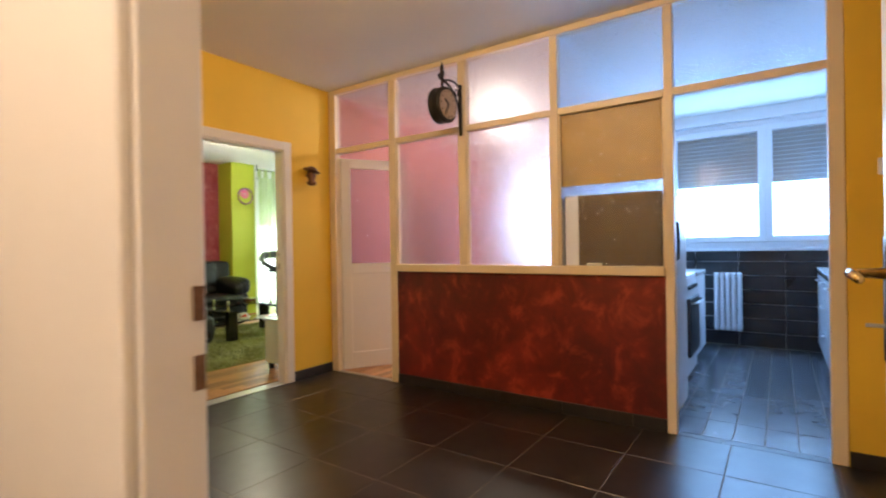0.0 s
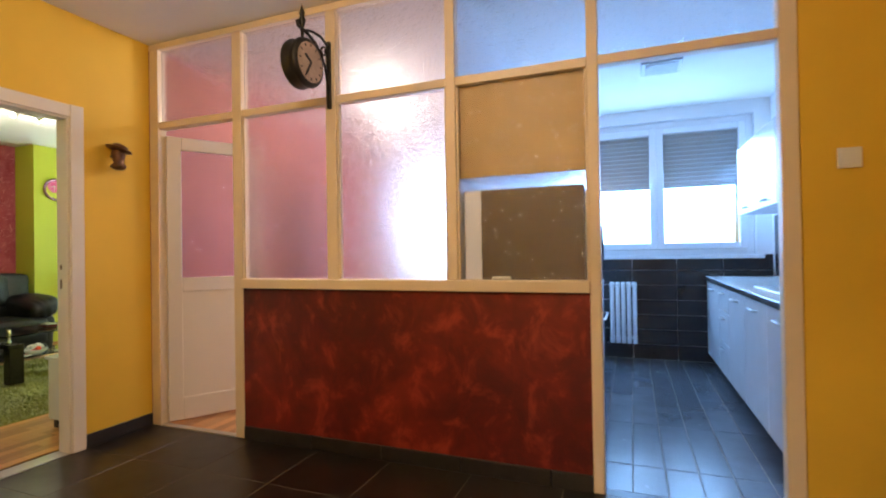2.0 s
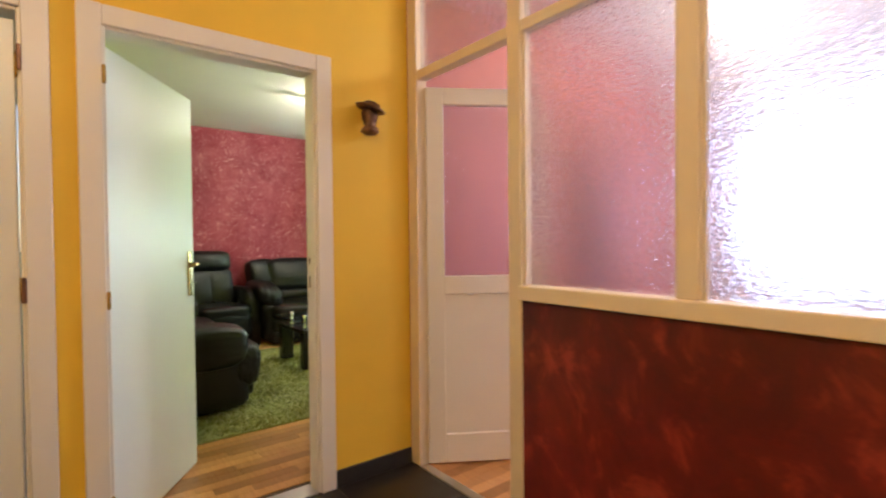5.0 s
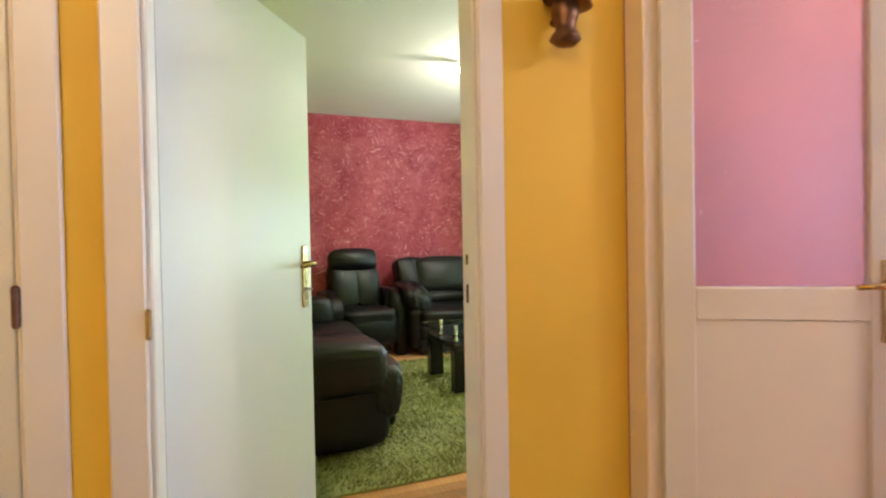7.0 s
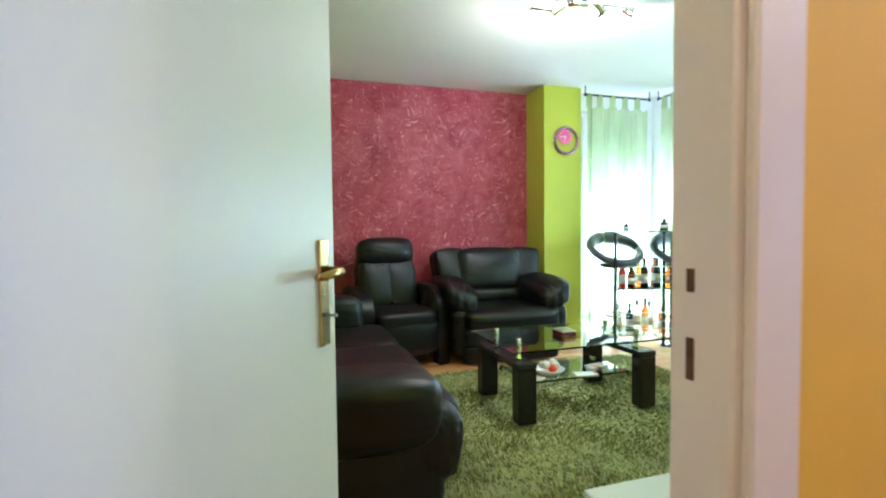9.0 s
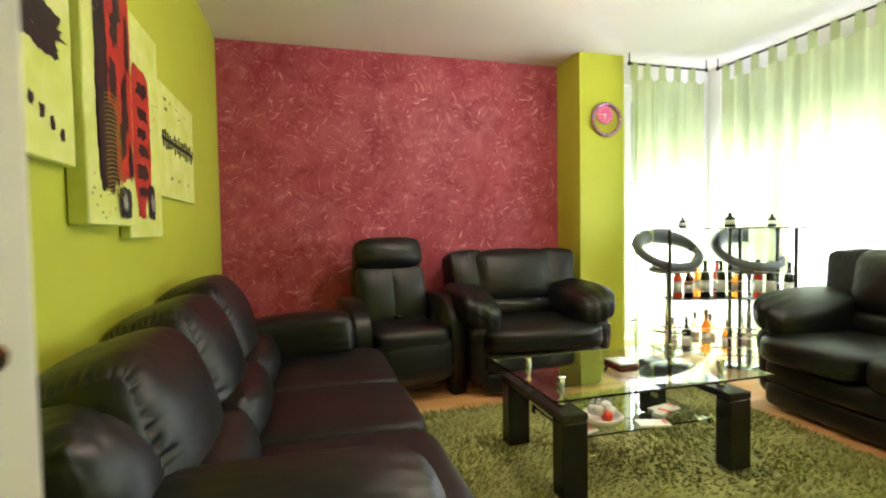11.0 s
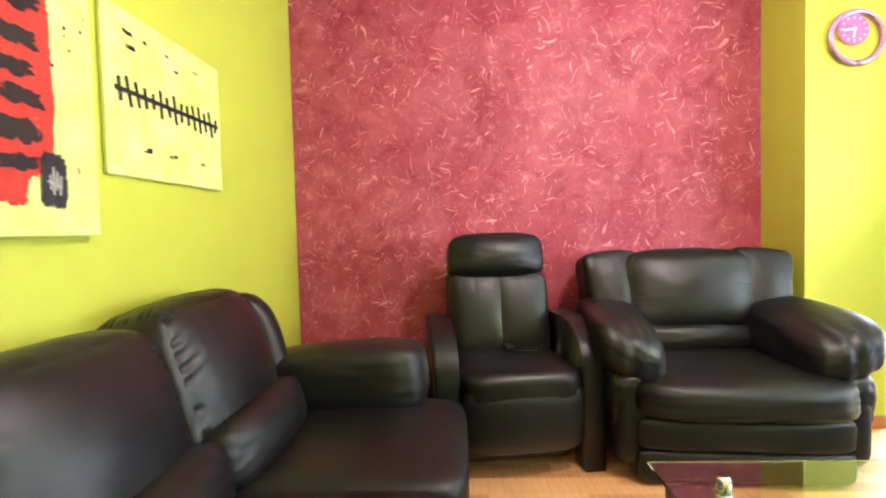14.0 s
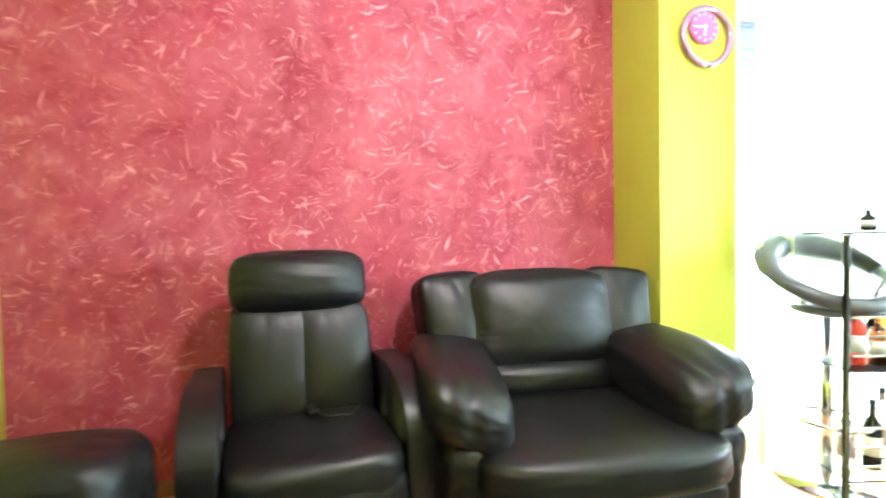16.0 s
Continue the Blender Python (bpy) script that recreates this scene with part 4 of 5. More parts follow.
for x in (-0.1, 0.06):
    for z in (0.03, 0.6):
        part("bracket", box(x - 0.012, x + 0.012, 0.05, 0.159, z, z + 0.025, 0.003), M_PVC, rad)
vent = thing("ceiling_vent", pose(3.43, 1.82, H), "grey slatted ceiling vent", "vent")
part("frame", box(-0.15, 0.15, -0.15, 0.15, -0.05, -0.001, 0.004), M_SHUTTER, vent)
for k in range(9):
    part("slat", box(-0.12, 0.12, -0.115 + k * 0.027, -0.098 + k * 0.027, -0.058, -0.049), M_SHUTTER, vent)


# ---- living room seating ----
SHIFT = ROOM_SHIFT


def pad(name, parent, size, at, turn=(0, 0, 0), puff=0.4, wrinkle=0.02, seed=0, power=4.0, n=10, label="", pleat=0.0, belly=0.0, gather=0.0):
    bm = moved(cushion(*size, puff, n, wrinkle, seed, power, 0.0, pleat, belly, gather), pose(*at, *turn))
    return part(name, bm, M_LEATHER, parent, label, True)


def arch_arm(parent, x0, x1, depth, h, front_drop):
    """A curved panel arm: an arch in side view, thick and rounded."""
    bm = bmesh.new()
    prof = []
    for k in range(15):
        a = math.pi * 0.5 * k / 14
        prof.append((-depth / 2 + 0.3 - 0.3 * math.sin(a), h - front_drop * (1 - math.cos(a))))
    prof = [(depth / 2, h - 0.04), (depth / 2 - 0.1, h)] + prof + [(-depth / 2, 0.0), (-depth / 2 + 0.13, 0.0)]
    for k in range(7):
        a = math.pi * 0.5 * k / 6
        prof.append((-depth / 2 + 0.13 + 0.22 * math.sin(a), h - front_drop - 0.02 + 0.07 * math.sin(a) - 0.06))
    prof += [(depth / 2 - 0.15, h - 0.3), (depth / 2, 0.1)]
    va = [bm.verts.new((x0, y, z)) for y, z in prof]
    vb = [bm.verts.new((x1, y, z)) for y, z in prof]
    bm.faces.new(va)
    bm.faces.new(vb[::-1])
    for i in range(len(prof)):
        j = (i + 1) % len(prof)
        bm.faces.new((va[i], vb[i], vb[j], va[j]))
    sharp = [e for e in bm.edges if len({v.co.x for v in e.verts}) == 1]
    bmesh.ops.bevel(bm, geom=sharp, offset=0.022, segments=3, affect="EDGES", profile=0.5, clamp_overlap=True)
    return part("armrest", bm, M_LEATHER, parent, "", True)


# three-seat sofa along the lime wall, facing the window side
sofa = thing("sofa", pose(-2.59, -0.8, 0, 0, 0, 180), "black leather three-seat sofa with plump back cushions and pillow arms", "sofa")
part("base", box(-1.06, 1.0, -0.42, 0.45, 0.06, 0.3, 0.03, 3), M_LEATHER, sofa, smooth=True)
part("back_frame", moved(cushion(2.1, 0.2, 0.6, 0.05, 10, 0.0, 0, 5), pose(-0.05, 0.43, 0.2)), M_LEATHER, sofa, smooth=True)
for k, cx in enumerate((-0.8, -0.215, 0.365)):
    wide = 0.07 if k == 2 else 0.0
    pad("seat_cushion", sofa, (0.6 + 2 * wide, 0.86, 0.22), (cx + 0.025 + wide, -0.1, 0.25), puff=0.35, wrinkle=0.005, seed=k, power=7, n=20, pleat=0.003)
    pad("back_cushion", sofa, (0.605, 0.3, (0.47, 0.5, 0.53)[k]), (cx, 0.28, 0.43), (-17, 0, 0), 0.3, 0.008, 3 + k, 5.0, 64, belly=0.3, gather=0.02)
    pad("lumbar_pad", sofa, (0.59, 0.22, 0.2), (cx, 0.16, 0.425), (-14, 0, 0), 0.3, 0.012, 9 + k, 4.2, 30, belly=0.25, gather=0.008)
pad("wing", sofa, (0.34, 0.26, 0.4), (-1.07, 0.32, 0.43), (-16, -4, 0), 0.3, 0.015, 8, 4.6, 28, pleat=0.018, belly=0.3)
pad("wing", sofa, (0.15, 0.3, 0.5), (0.69, 0.3, 0.42), (-17, 9, 0), 0.2, 0.008, 8, 4.0, 24, belly=0.2)
for cx, wd, top, ln, cy in ((0.82, 0.37, 0.665, 0.74, -0.01), (-1.1, 0.3, 0.632, 0.84, 0.03)):
    part("arm_body", moved(cushion(wd - 0.08, 0.86 if cx < 0 else 0.7, 0.46 if cx < 0 else 0.4, 0.1, 8, 0.0, 0, 7), pose(cx, cy, 0.05)), M_LEATHER, sofa, smooth=True)
    pad("armrest", sofa, (wd, ln, 0.29), (cx, cy, top - 0.275), (-4 if cx > 0 else 0, 4 if cx > 0 else -6, 0), 0.35, 0.012, 20, 4.2, 30, pleat=0.003)
pad("arm_front", sofa, (0.24, 0.2, 0.28), (-1.1, -0.36, 0.2), (8, 0, 0), 0.4, 0.03, 24, 3.2, 22, pleat=0.012)
pad("front_band", sofa, (1.75, 0.16, 0.34), (-0.13, -0.42, 0.05), puff=0.15, wrinkle=0.008, seed=72, power=7, n=14)
for sx in (-1.0, 0.92):
    for sy in (-0.35, 0.4):
        part("foot", moved(lathe([(0.02, 0), (0.028, 0.06)], 12), pose(sx, sy, 0)), M_BLACKPLASTIC, sofa)

# recliner with headrest roll
rec = thing("recliner", pose(-3.93, -0.055, 0, 0, 0, 98), "black leather recliner with a rolled headrest and curved arms", "armchair")
part("base", box(-0.26, 0.26, -0.2, 0.3, 0.03, 0.2, 0.02, 2), M_BLACKPLASTIC, rec)
pad("seat_cushion", rec, (0.57, 0.62, 0.22), (0, -0.07, 0.29), puff=0.3, wrinkle=0.01, seed=31, power=6)
pad("footrest", rec, (0.57, 0.14, 0.32), (0, -0.3, 0.13), puff=0.25, wrinkle=0.008, seed=32, power=5, n=18, belly=0.35)
pad("backrest", rec, (0.55, 0.2, 0.6), (0, 0.22, 0.38), (-13, 0, 0), 0.35, 0.02, 33, 5, 24, pleat=0.008, belly=0.32)
pad("backrest_panel", rec, (0.31, 0.14, 0.46), (-0.117, 0.12, 0.45), (-13, 0, 0), 0.4, 0.01, 34, 6, 24, pleat=0.008, belly=0.32)
pad("backrest_panel", rec, (0.31, 0.14, 0.46), (0.117, 0.12, 0.45), (-13, 0, 0), 0.4, 0.01, 35, 6, 24, pleat=0.008, belly=0.32)
pad("headrest", rec, (0.54, 0.22, 0.25), (0, 0.23, 0.87), (-13, 0, 0), 0.3, 0.015, 36, 4.2, 24, pleat=0.007, belly=0.32)
for s in (-1, 1):
    arch_arm(rec, s * 0.29, s * 0.4, 0.62, 0.69, 0.2)
rm = thing("massage_remote", pose(-3.98, -0.05, 0.52, 0, 0, 20), "small black wired remote lying on the recliner seat", "remote")
part("body", box(-0.05, 0.05, -0.02, 0.02, 0.0, 0.022, 0.006, 2), M_BLACKPLASTIC, rm)
part("lead", tube([(0.05, 0, 0.012), (0.12, 0.03, 0.01), (0.15, 0.1, 0.012), (0.1, 0.16, 0.02)], 0.004, 6), M_BLACKPLASTIC, rm, smooth=True)


def pillow_arm(parent, s, x, seed):
    """A stuffed arm pillow: thick at the back, drooping and drawn into short pleats at the front, its outer edge held up."""
    bm = cushion(0.34, 0.8, 0.25, 0.45, 46, 0.006, seed, 3.6)
    for v in bm.verts:
        t = max(0.0, min(1.0, 0.5 - v.co.y / 0.8))
        side = s * v.co.x / 0.165
        fold = max(0.0, (t - 0.62) / 0.38)
        fold = fold * fold * (3 - 2 * fold)
        v.co.z += 0.06 * side * t - 0.045 * t * t + 0.025 * (1 - t)
        v.co.z += 0.003 * fold * math.sin(95 * v.co.x + 4 * noise.noise(v.co * 6 + Vector((seed, 0, 0))))
        v.co.y += 0.003 * fold * math.sin(80 * v.co.x + 2.0)
        v.co.x *= 1.05 - 0.06 * t
        v.co.x += s * 0.015 * t
    return part("armrest", moved(bm, pose(s * x, -0.02, 0.475)), M_LEATHER, parent, "", True)


def club_chair(name, m, w, label, seats=1):
    """A deep armchair or loveseat with winged back, sloping pillow arms and a banded front."""
    t = thing(name, m, label, "armchair" if seats == 1 else "sofa")
    iw = w - 0.5
    part("base", box(-w / 2 + 0.14, w / 2 - 0.14, -0.4, 0.4, 0.03, 0.2, 0.02, 2), M_LEATHER, t, smooth=True)
    pad("front_band", t, (iw + 0.2, 0.2, 0.16), (0, -0.35, 0.16), puff=0.2, wrinkle=0.006, seed=41, power=6, n=16, belly=0.2)
    pad("front_band", t, (iw + 0.2, 0.2, 0.15), (0, -0.34, 0.02), puff=0.1, wrinkle=0.004, seed=43, power=8, n=16, belly=0.12)
    for k in range(seats):
        sw_ = (iw + 0.22) / seats
        cx = -(iw + 0.22) / 2 + sw_ * (k + 0.5)
        pad("seat_cushion", t, (sw_ + 0.02, 0.82, 0.19), (cx, -0.11, 0.3), puff=0.4, wrinkle=0.008, seed=42 + k, power=5, n=20, belly=0.04)
        pad("back_cushion", t, (iw / seats - 0.01, 0.26, 0.45), (cx * 0.9, 0.22, 0.55), (-15, 0, 0), 0.4, 0.01, 45 + k, 5.4, 44, belly=0.32, gather=0.011)
        pad("lumbar_pad", t, (iw / seats + 0.04, 0.2, 0.18), (cx * 0.95, 0.17, 0.44), (-10, 0, 0), 0.3, 0.02, 48 + k, 3.5, 20, pleat=0.008, belly=0.32)
    part("back_frame", moved(cushion(iw + 0.3, 0.2, 0.75, 0.1, 8, 0.0, 0, 6), pose(0, 0.36, 0.1)), M_LEATHER, t, smooth=True)
    for s in (-1, 1):
        pad("wing", t, (0.31, 0.24, 0.54), (s * (iw / 2 + 0.01), 0.24, 0.46), (-14, s * 5, -s * 8), 0.25, 0.015, 51 + s, 9.0, 26, pleat=0.012, belly=0.32)
        part("arm_body", moved(cushion(0.22, 0.82, 0.42, 0.1, 8, 0.0, 0, 6), pose(s * (w / 2 - 0.17), 0.0, 0.06)), M_LEATHER, t, smooth=True)
        pillow_arm(t, s, w / 2 - 0.165, 55 + s)
        pad("arm_roll", t, (0.28, 0.28, 0.3), (s * (w / 2 - 0.18), -0.24, 0.22), (10, 0, 0), 0.4, 0.02, 58 + s, 3.6, 24, pleat=0.009)
    return t


club_chair("armchair", pose(-3.93, 0.955, 0, 0, 0, 86), 1.2, "black leather armchair with winged back and pillow arms")
club_chair("loveseat", pose(-2.2, 2.55, 0, 0, 0, -2), 1.55, "black leather two-seat sofa before the curtains", 2)


# ---- coffee table ----
ct = thing("coffee_table", pose(0, 0, 0), "black coffee table with clear glass top and glass shelf", "table")
TX0, TX1 = -2.81, -2.16
for y0, y1 in ((0.3, 0.42), (1.17, 1.29)):
    for x0, x1 in ((TX0, TX0 + 0.09), (TX1 - 0.09, TX1)):
        part("leg", box(x0, x1, y0, y1, 0.03, 0.36, 0.004), M_BLACKWOOD, ct)
    part("end_rail", box(TX0 + 0.002, TX1 - 0.002, y0 - 0.004, y1 + 0.004, 0.362, 0.395, 0.004), M_BLACKWOOD, ct)
    for x in (TX0 + 0.2, TX1 - 0.12):
        pg = part("peg", moved(lathe([(0.02, 0.395), (0.02, 0.41), (0.014, 0.415), (0.014, 0.465), (0.02, 0.47), (0.02, 0.477)], 16), pose(x, (y0 + y1) / 2, 0)), M_CHROME, ct, "chrome peg", True)
        part("peg_cap", moved(lathe([(0.017, 0.4885), (0.018, 0.491), (0.018, 0.522), (0.015, 0.526)], 16), pose(x, (y0 + y1) / 2, 0)), M_CHROME, ct, "chrome peg cap", True)
top = part("tabletop", box(TX0 + 0.035, TX1 + 0.06, 0.232, 1.36, 0.4775, 0.4875, 0.003), M_TABLEGLASS, ct, "clear glass top with green edge")
shelf = part("shelf", box(TX0 + 0.1, TX1 - 0.1, 0.42, 1.17, 0.24, 0.248, 0.002), M_TABLEGLASS, ct, "clear glass shelf")
for y in (0.425, 1.165):
    for x in (TX0 + 0.14, TX1 - 0.14):
        part("bracket", box(x - 0.02, x + 0.02, y - 0.008, y + 0.008, 0.215, 0.24), M_CHROME, ct)
top.visible_shadow = shelf.visible_shadow = False
M_DARKRED = plain("dark_red_lacquer", (0.09, 0.012, 0.012), 0.25, var=0.15, scale=30)
ash = thing("ashtray", pose(-2.41, 0.76, 0.488), "dark red round-cornered tin box on the glass top", "tin box")
part("body", box(-0.07, 0.07, -0.055, 0.055, 0.0, 0.03, 0.012, 3), M_DARKRED, ash, smooth=True)
part("lid", box(-0.066, 0.066, -0.051, 0.051, 0.031, 0.04, 0.004, 2), M_STEEL, ash, "steel lid")
bowl = thing("ornament_bowl", pose(-2.36, 0.62, 0.249), "white bowl with orange ornaments on the glass shelf", "bowl")
part("dish", lathe([(0.04, 0.0), (0.07, 0.012), (0.1, 0.045), (0.095, 0.047), (0.065, 0.018), (0.0, 0.01)], 24), M_CERAMIC, bowl, smooth=True)
for k in range(6):
    a = k * 1.05
    part("ornament", moved(cushion(0.05, 0.05, 0.045, 0.3, 4, 0.1, k, 2.4), pose(0.04 * math.cos(a), 0.04 * math.sin(a), 0.03 + 0.012 * (k % 3))), M_RED if k % 3 == 0 else M_CERAMIC, bowl, smooth=True)
for i, (x, y, a, m) in enumerate(((-2.3, 0.47, 20, M_CERAMIC), (-2.28, 0.84, -15, M_CERAMIC), (-2.6, 0.75, 50, M_BLACKPLASTIC), (-2.42, 1.02, 10, M_CERAMIC))):
    t = thing("magazine" if m is M_CERAMIC else "remote_control", pose(x, y, 0.249 + 0.0, 0, 0, a), "folded pale leaflet on the glass shelf" if m is M_CERAMIC else "black remote control on the glass shelf", "paper" if m is M_CERAMIC else "remote")
    part("body", box(-0.04, 0.04, -0.075, 0.075, 0.0, 0.012, 0.003), m, t)
    if m is M_BLACKPLASTIC:
        for q in range(8):
            part("button", box(-0.03 + 0.03 * (q % 3), -0.015 + 0.03 * (q % 3), -0.08 + 0.05 * (q // 3), -0.06 + 0.05 * (q // 3), 0.012, 0.015), M_STEEL, t)
    else:
        part("printed_bar", box(-0.035, 0.02, 0.05, 0.065, 0.0125, 0.0135), M_RED, t)
cig = thing("cigarette_box", pose(-2.36, 0.95, 0.249, 0, 0, 30), "white and red small carton on the glass shelf", "box")
part("body", box(-0.028, 0.028, -0.044, 0.044, 0, 0.022, 0.003), M_CERAMIC, cig)
part("band", box(-0.0285, 0.0285, 0.01, 0.0445, 0.0005, 0.0225, 0.003), M_RED, cig)


# ---- glass bar with bottles, bar stools ----
BX, BY = -3.66, 2.12
BAR = [(0.0, 0.0), (0.04, 0.2), (0.09, 0.4), (0.15, 0.55), (0.28, 0.66), (0.5, 0.7)]
bar = thing("bar_shelf", pose(BX, BY, 0), "chrome and glass home bar with bottle rails", "bar shelf")
for bx, by in (BAR[0], (0.1, 0.5), BAR[3], BAR[5], (0.3, 0.76)):
    part("bar_leg", moved(lathe([(0.03, 0.0), (0.03, 0.015), (0.015, 0.03), (0.015, 1.14), (0.019, 1.15)], 12), pose(bx, by, 0)), M_DARKSTEEL, bar, "", True)


def bar_line(off):
    """The bar's front line, moved sideways by off (positive towards the room)."""
    out = []
    for k in range(len(BAR)):
        a, b = Vector(BAR[max(k - 1, 0)]), Vector(BAR[min(k + 1, len(BAR) - 1)])
        d = (b - a).normalized()
        out.append((BAR[k][0] + d.y * off, BAR[k][1] - d.x * off))
    return out


def curved_shelf(z, front, back, mat, name, th):
    bm = bmesh.new()
    pts = bar_line(front) + bar_line(-back)[::-1]
    n = len(BAR)
    a = [bm.verts.new((x, y, z)) for x, y in pts]
    b = [bm.verts.new((x, y, z + th)) for x, y in pts]
    for k in range(n - 1):
        bm.faces.new((a[k], a[2 * n - 1 - k], a[2 * n - 2 - k], a[k + 1]))
        bm.faces.new((b[k], b[k + 1], b[2 * n - 2 - k], b[2 * n - 1 - k]))
    for i in range(len(pts)):
        j = (i + 1) % len(pts)
        bm.faces.new((a[i], a[j], b[j], b[i]))
    return part(name, bm, mat, bar)


for z in (0.12, 0.58):
    g = curved_shelf(z, 0.03, 0.2, M_TABLEGLASS if z < 0.3 else M_BLACKPLASTIC, "glass_shelf", 0.008)
    g.visible_shadow = False
    for dz in (0.07, 0.15, 0.23):
        part("guard_rail", tube([(x, y, z + dz) for x, y in bar_line(0.035)], 0.005, 6), M_STEEL, bar, "", True)
curved_shelf(1.151, 0.06, 0.24, M_BLACKPLASTIC, "bar_top", 0.01)


def bottle(x, y, z, h, mat, label, r=0.035, cap=M_BLACKPLASTIC):
    t = thing("bottle", pose(BX + x, BY + y, z), label, "bottle", "bottles on the bar")
    part("body", lathe([(r * 0.9, 0), (r, 0.008), (r, h * 0.58), (r * 0.85, h * 0.66), (r * 0.36, h * 0.76), (r * 0.33, h * 0.93)], 16), mat, t, smooth=True)
    part("cap", lathe([(r * 0.4, h * 0.932), (r * 0.4, h), (r * 0.3, h * 1.005)], 12), cap, t)
    part("label", lathe([(r * 1.01, h * 0.2), (r * 1.01, h * 0.48)], 16), M_CERAMIC if mat is not M_BOTTLE_CLEAR else M_CREAMDIAL, t, "paper label", True)


for x, y, z, h, m, lab in (
    (-0.06, 0.08, 0.129, 0.3, M_BOTTLE_CLEAR, "clear glass bottle"), (-0.04, 0.2, 0.129, 0.3, M_BOTTLE_DARK, "dark glass bottle"), (0.0, 0.36, 0.129, 0.35, M_BOTTLE_AMBER, "amber spirit bottle"),
    (0.12, 0.6, 0.129, 0.3, M_BOTTLE_CLEAR, "clear glass bottle"), (0.26, 0.71, 0.129, 0.3, M_BOTTLE_CLEAR, "clear glass bottle"), (0.38, 0.74, 0.129, 0.28, M_BOTTLE_AMBER, "amber spirit bottle"),
    (-0.05, 0.12, 0.589, 0.27, M_RED, "orange-red bottle"), (-0.02, 0.2, 0.589, 0.22, M_BOTTLE_AMBER, "squat amber bottle"), (-0.08, 0.26, 0.589, 0.25, M_BOTTLE_DARK, "dark glass bottle"),
    (0.02, 0.33, 0.589, 0.3, M_BOTTLE_DARK, "dark glass bottle"), (0.05, 0.46, 0.589, 0.3, M_BOTTLE_DARK, "dark glass bottle"), (0.2, 0.68, 0.589, 0.31, M_RED, "red-labelled bottle"),
    (0.28, 0.72, 0.589, 0.3, M_BOTTLE_DARK, "dark glass bottle"), (0.4, 0.76, 0.589, 0.3, M_BOTTLE_DARK, "dark glass bottle"),
    (-0.1, 0.34, 0.129, 0.32, M_BOTTLE_CLEAR, "clear glass bottle"), (-0.06, 0.46, 0.129, 0.3, M_BOTTLE_CLEAR, "clear glass bottle"), (0.06, 0.52, 0.129, 0.27, M_BOTTLE_AMBER, "amber spirit bottle"), (0.2, 0.78, 0.129, 0.31, M_BOTTLE_CLEAR, "clear glass bottle"),
    (-0.09, 0.36, 0.589, 0.28, M_BOTTLE_AMBER, "amber spirit bottle"), (-0.03, 0.5, 0.589, 0.3, M_RED, "orange-red bottle"), (0.1, 0.56, 0.589, 0.24, M_BOTTLE_AMBER, "squat amber bottle"), (0.14, 0.74, 0.589, 0.3, M_BOTTLE_DARK, "dark glass bottle"), (0.34, 0.84, 0.589, 0.27, M_BOTTLE_CLEAR, "clear glass bottle"),
    (-0.02, 0.14, 1.164, 0.09, M_BOTTLE_DARK, "small dark flask on the bar top"), (0.08, 0.52, 1.164, 0.12, M_BOTTLE_DARK, "dark square flask on the bar top"), (0.3, 0.7, 1.164, 0.1, M_BOTTLE_DARK, "small dark flask on the bar top"),
):
    bottle(x, y, z, h, m, lab + ("" if "top" in lab else " standing on a glass shelf"), 0.036 if h > 0.15 else 0.042 if h > 0.11 else 0.03)


def bar_stool(m):
    t = thing("bar_stool", m, "grey leatherette bar stool with a ring back on a chrome column", "bar stool", "bar stools behind the bar")
    part("foot_plate", lathe([(0.21, 0.0), (0.21, 0.008), (0.06, 0.025), (0.03, 0.04)], 28), M_CHROME, t, smooth=True)
    part("column", lathe([(0.028, 0.03), (0.028, 0.45), (0.02, 0.46), (0.02, 0.78)], 14), M_CHROME, t, smooth=True)
    part("foot_ring", tube([(0.15 * math.cos(a), 0.15 * math.sin(a) - 0.04, 0.3) for a in (2 * math.pi * k / 20 for k in range(21))], 0.011, 8), M_CHROME, t, smooth=True)
    part("seat", moved(cushion(0.36, 0.3, 0.07, 0.3, 8, 0.0, 0, 2.6), pose(0, -0.06, 0.78)), M_GREYSEAT, t, smooth=True)
    ring = [(0.25 * math.cos(a), 0.21 * math.sin(a), 0.97 + 0.125 * math.sin(a)) for a in (2 * math.pi * k / 32 for k in range(33))]
    part("ring_back", tube(ring, [0.036 + 0.036 * max(0, math.sin(2 * math.pi * k / 32)) for k in range(33)], 10), M_GREYSEAT, t, smooth=True)
    for a in (200, 340):
        part("bracket", tube([(0.17 * math.cos(radians(a)), 0.17 * math.sin(radians(a)), 0.84), (0.22 * math.cos(radians(a)), 0.2 * math.sin(radians(a)), 0.94)], 0.012, 8), M_CHROME, t)
    return t


stool = bar_stool(pose(-3.87, 2.28, 0, 0, 0, 80))
copy_thing(stool, SHIFT @ pose(-3.58, 2.84, 0, 0, 0, 70))


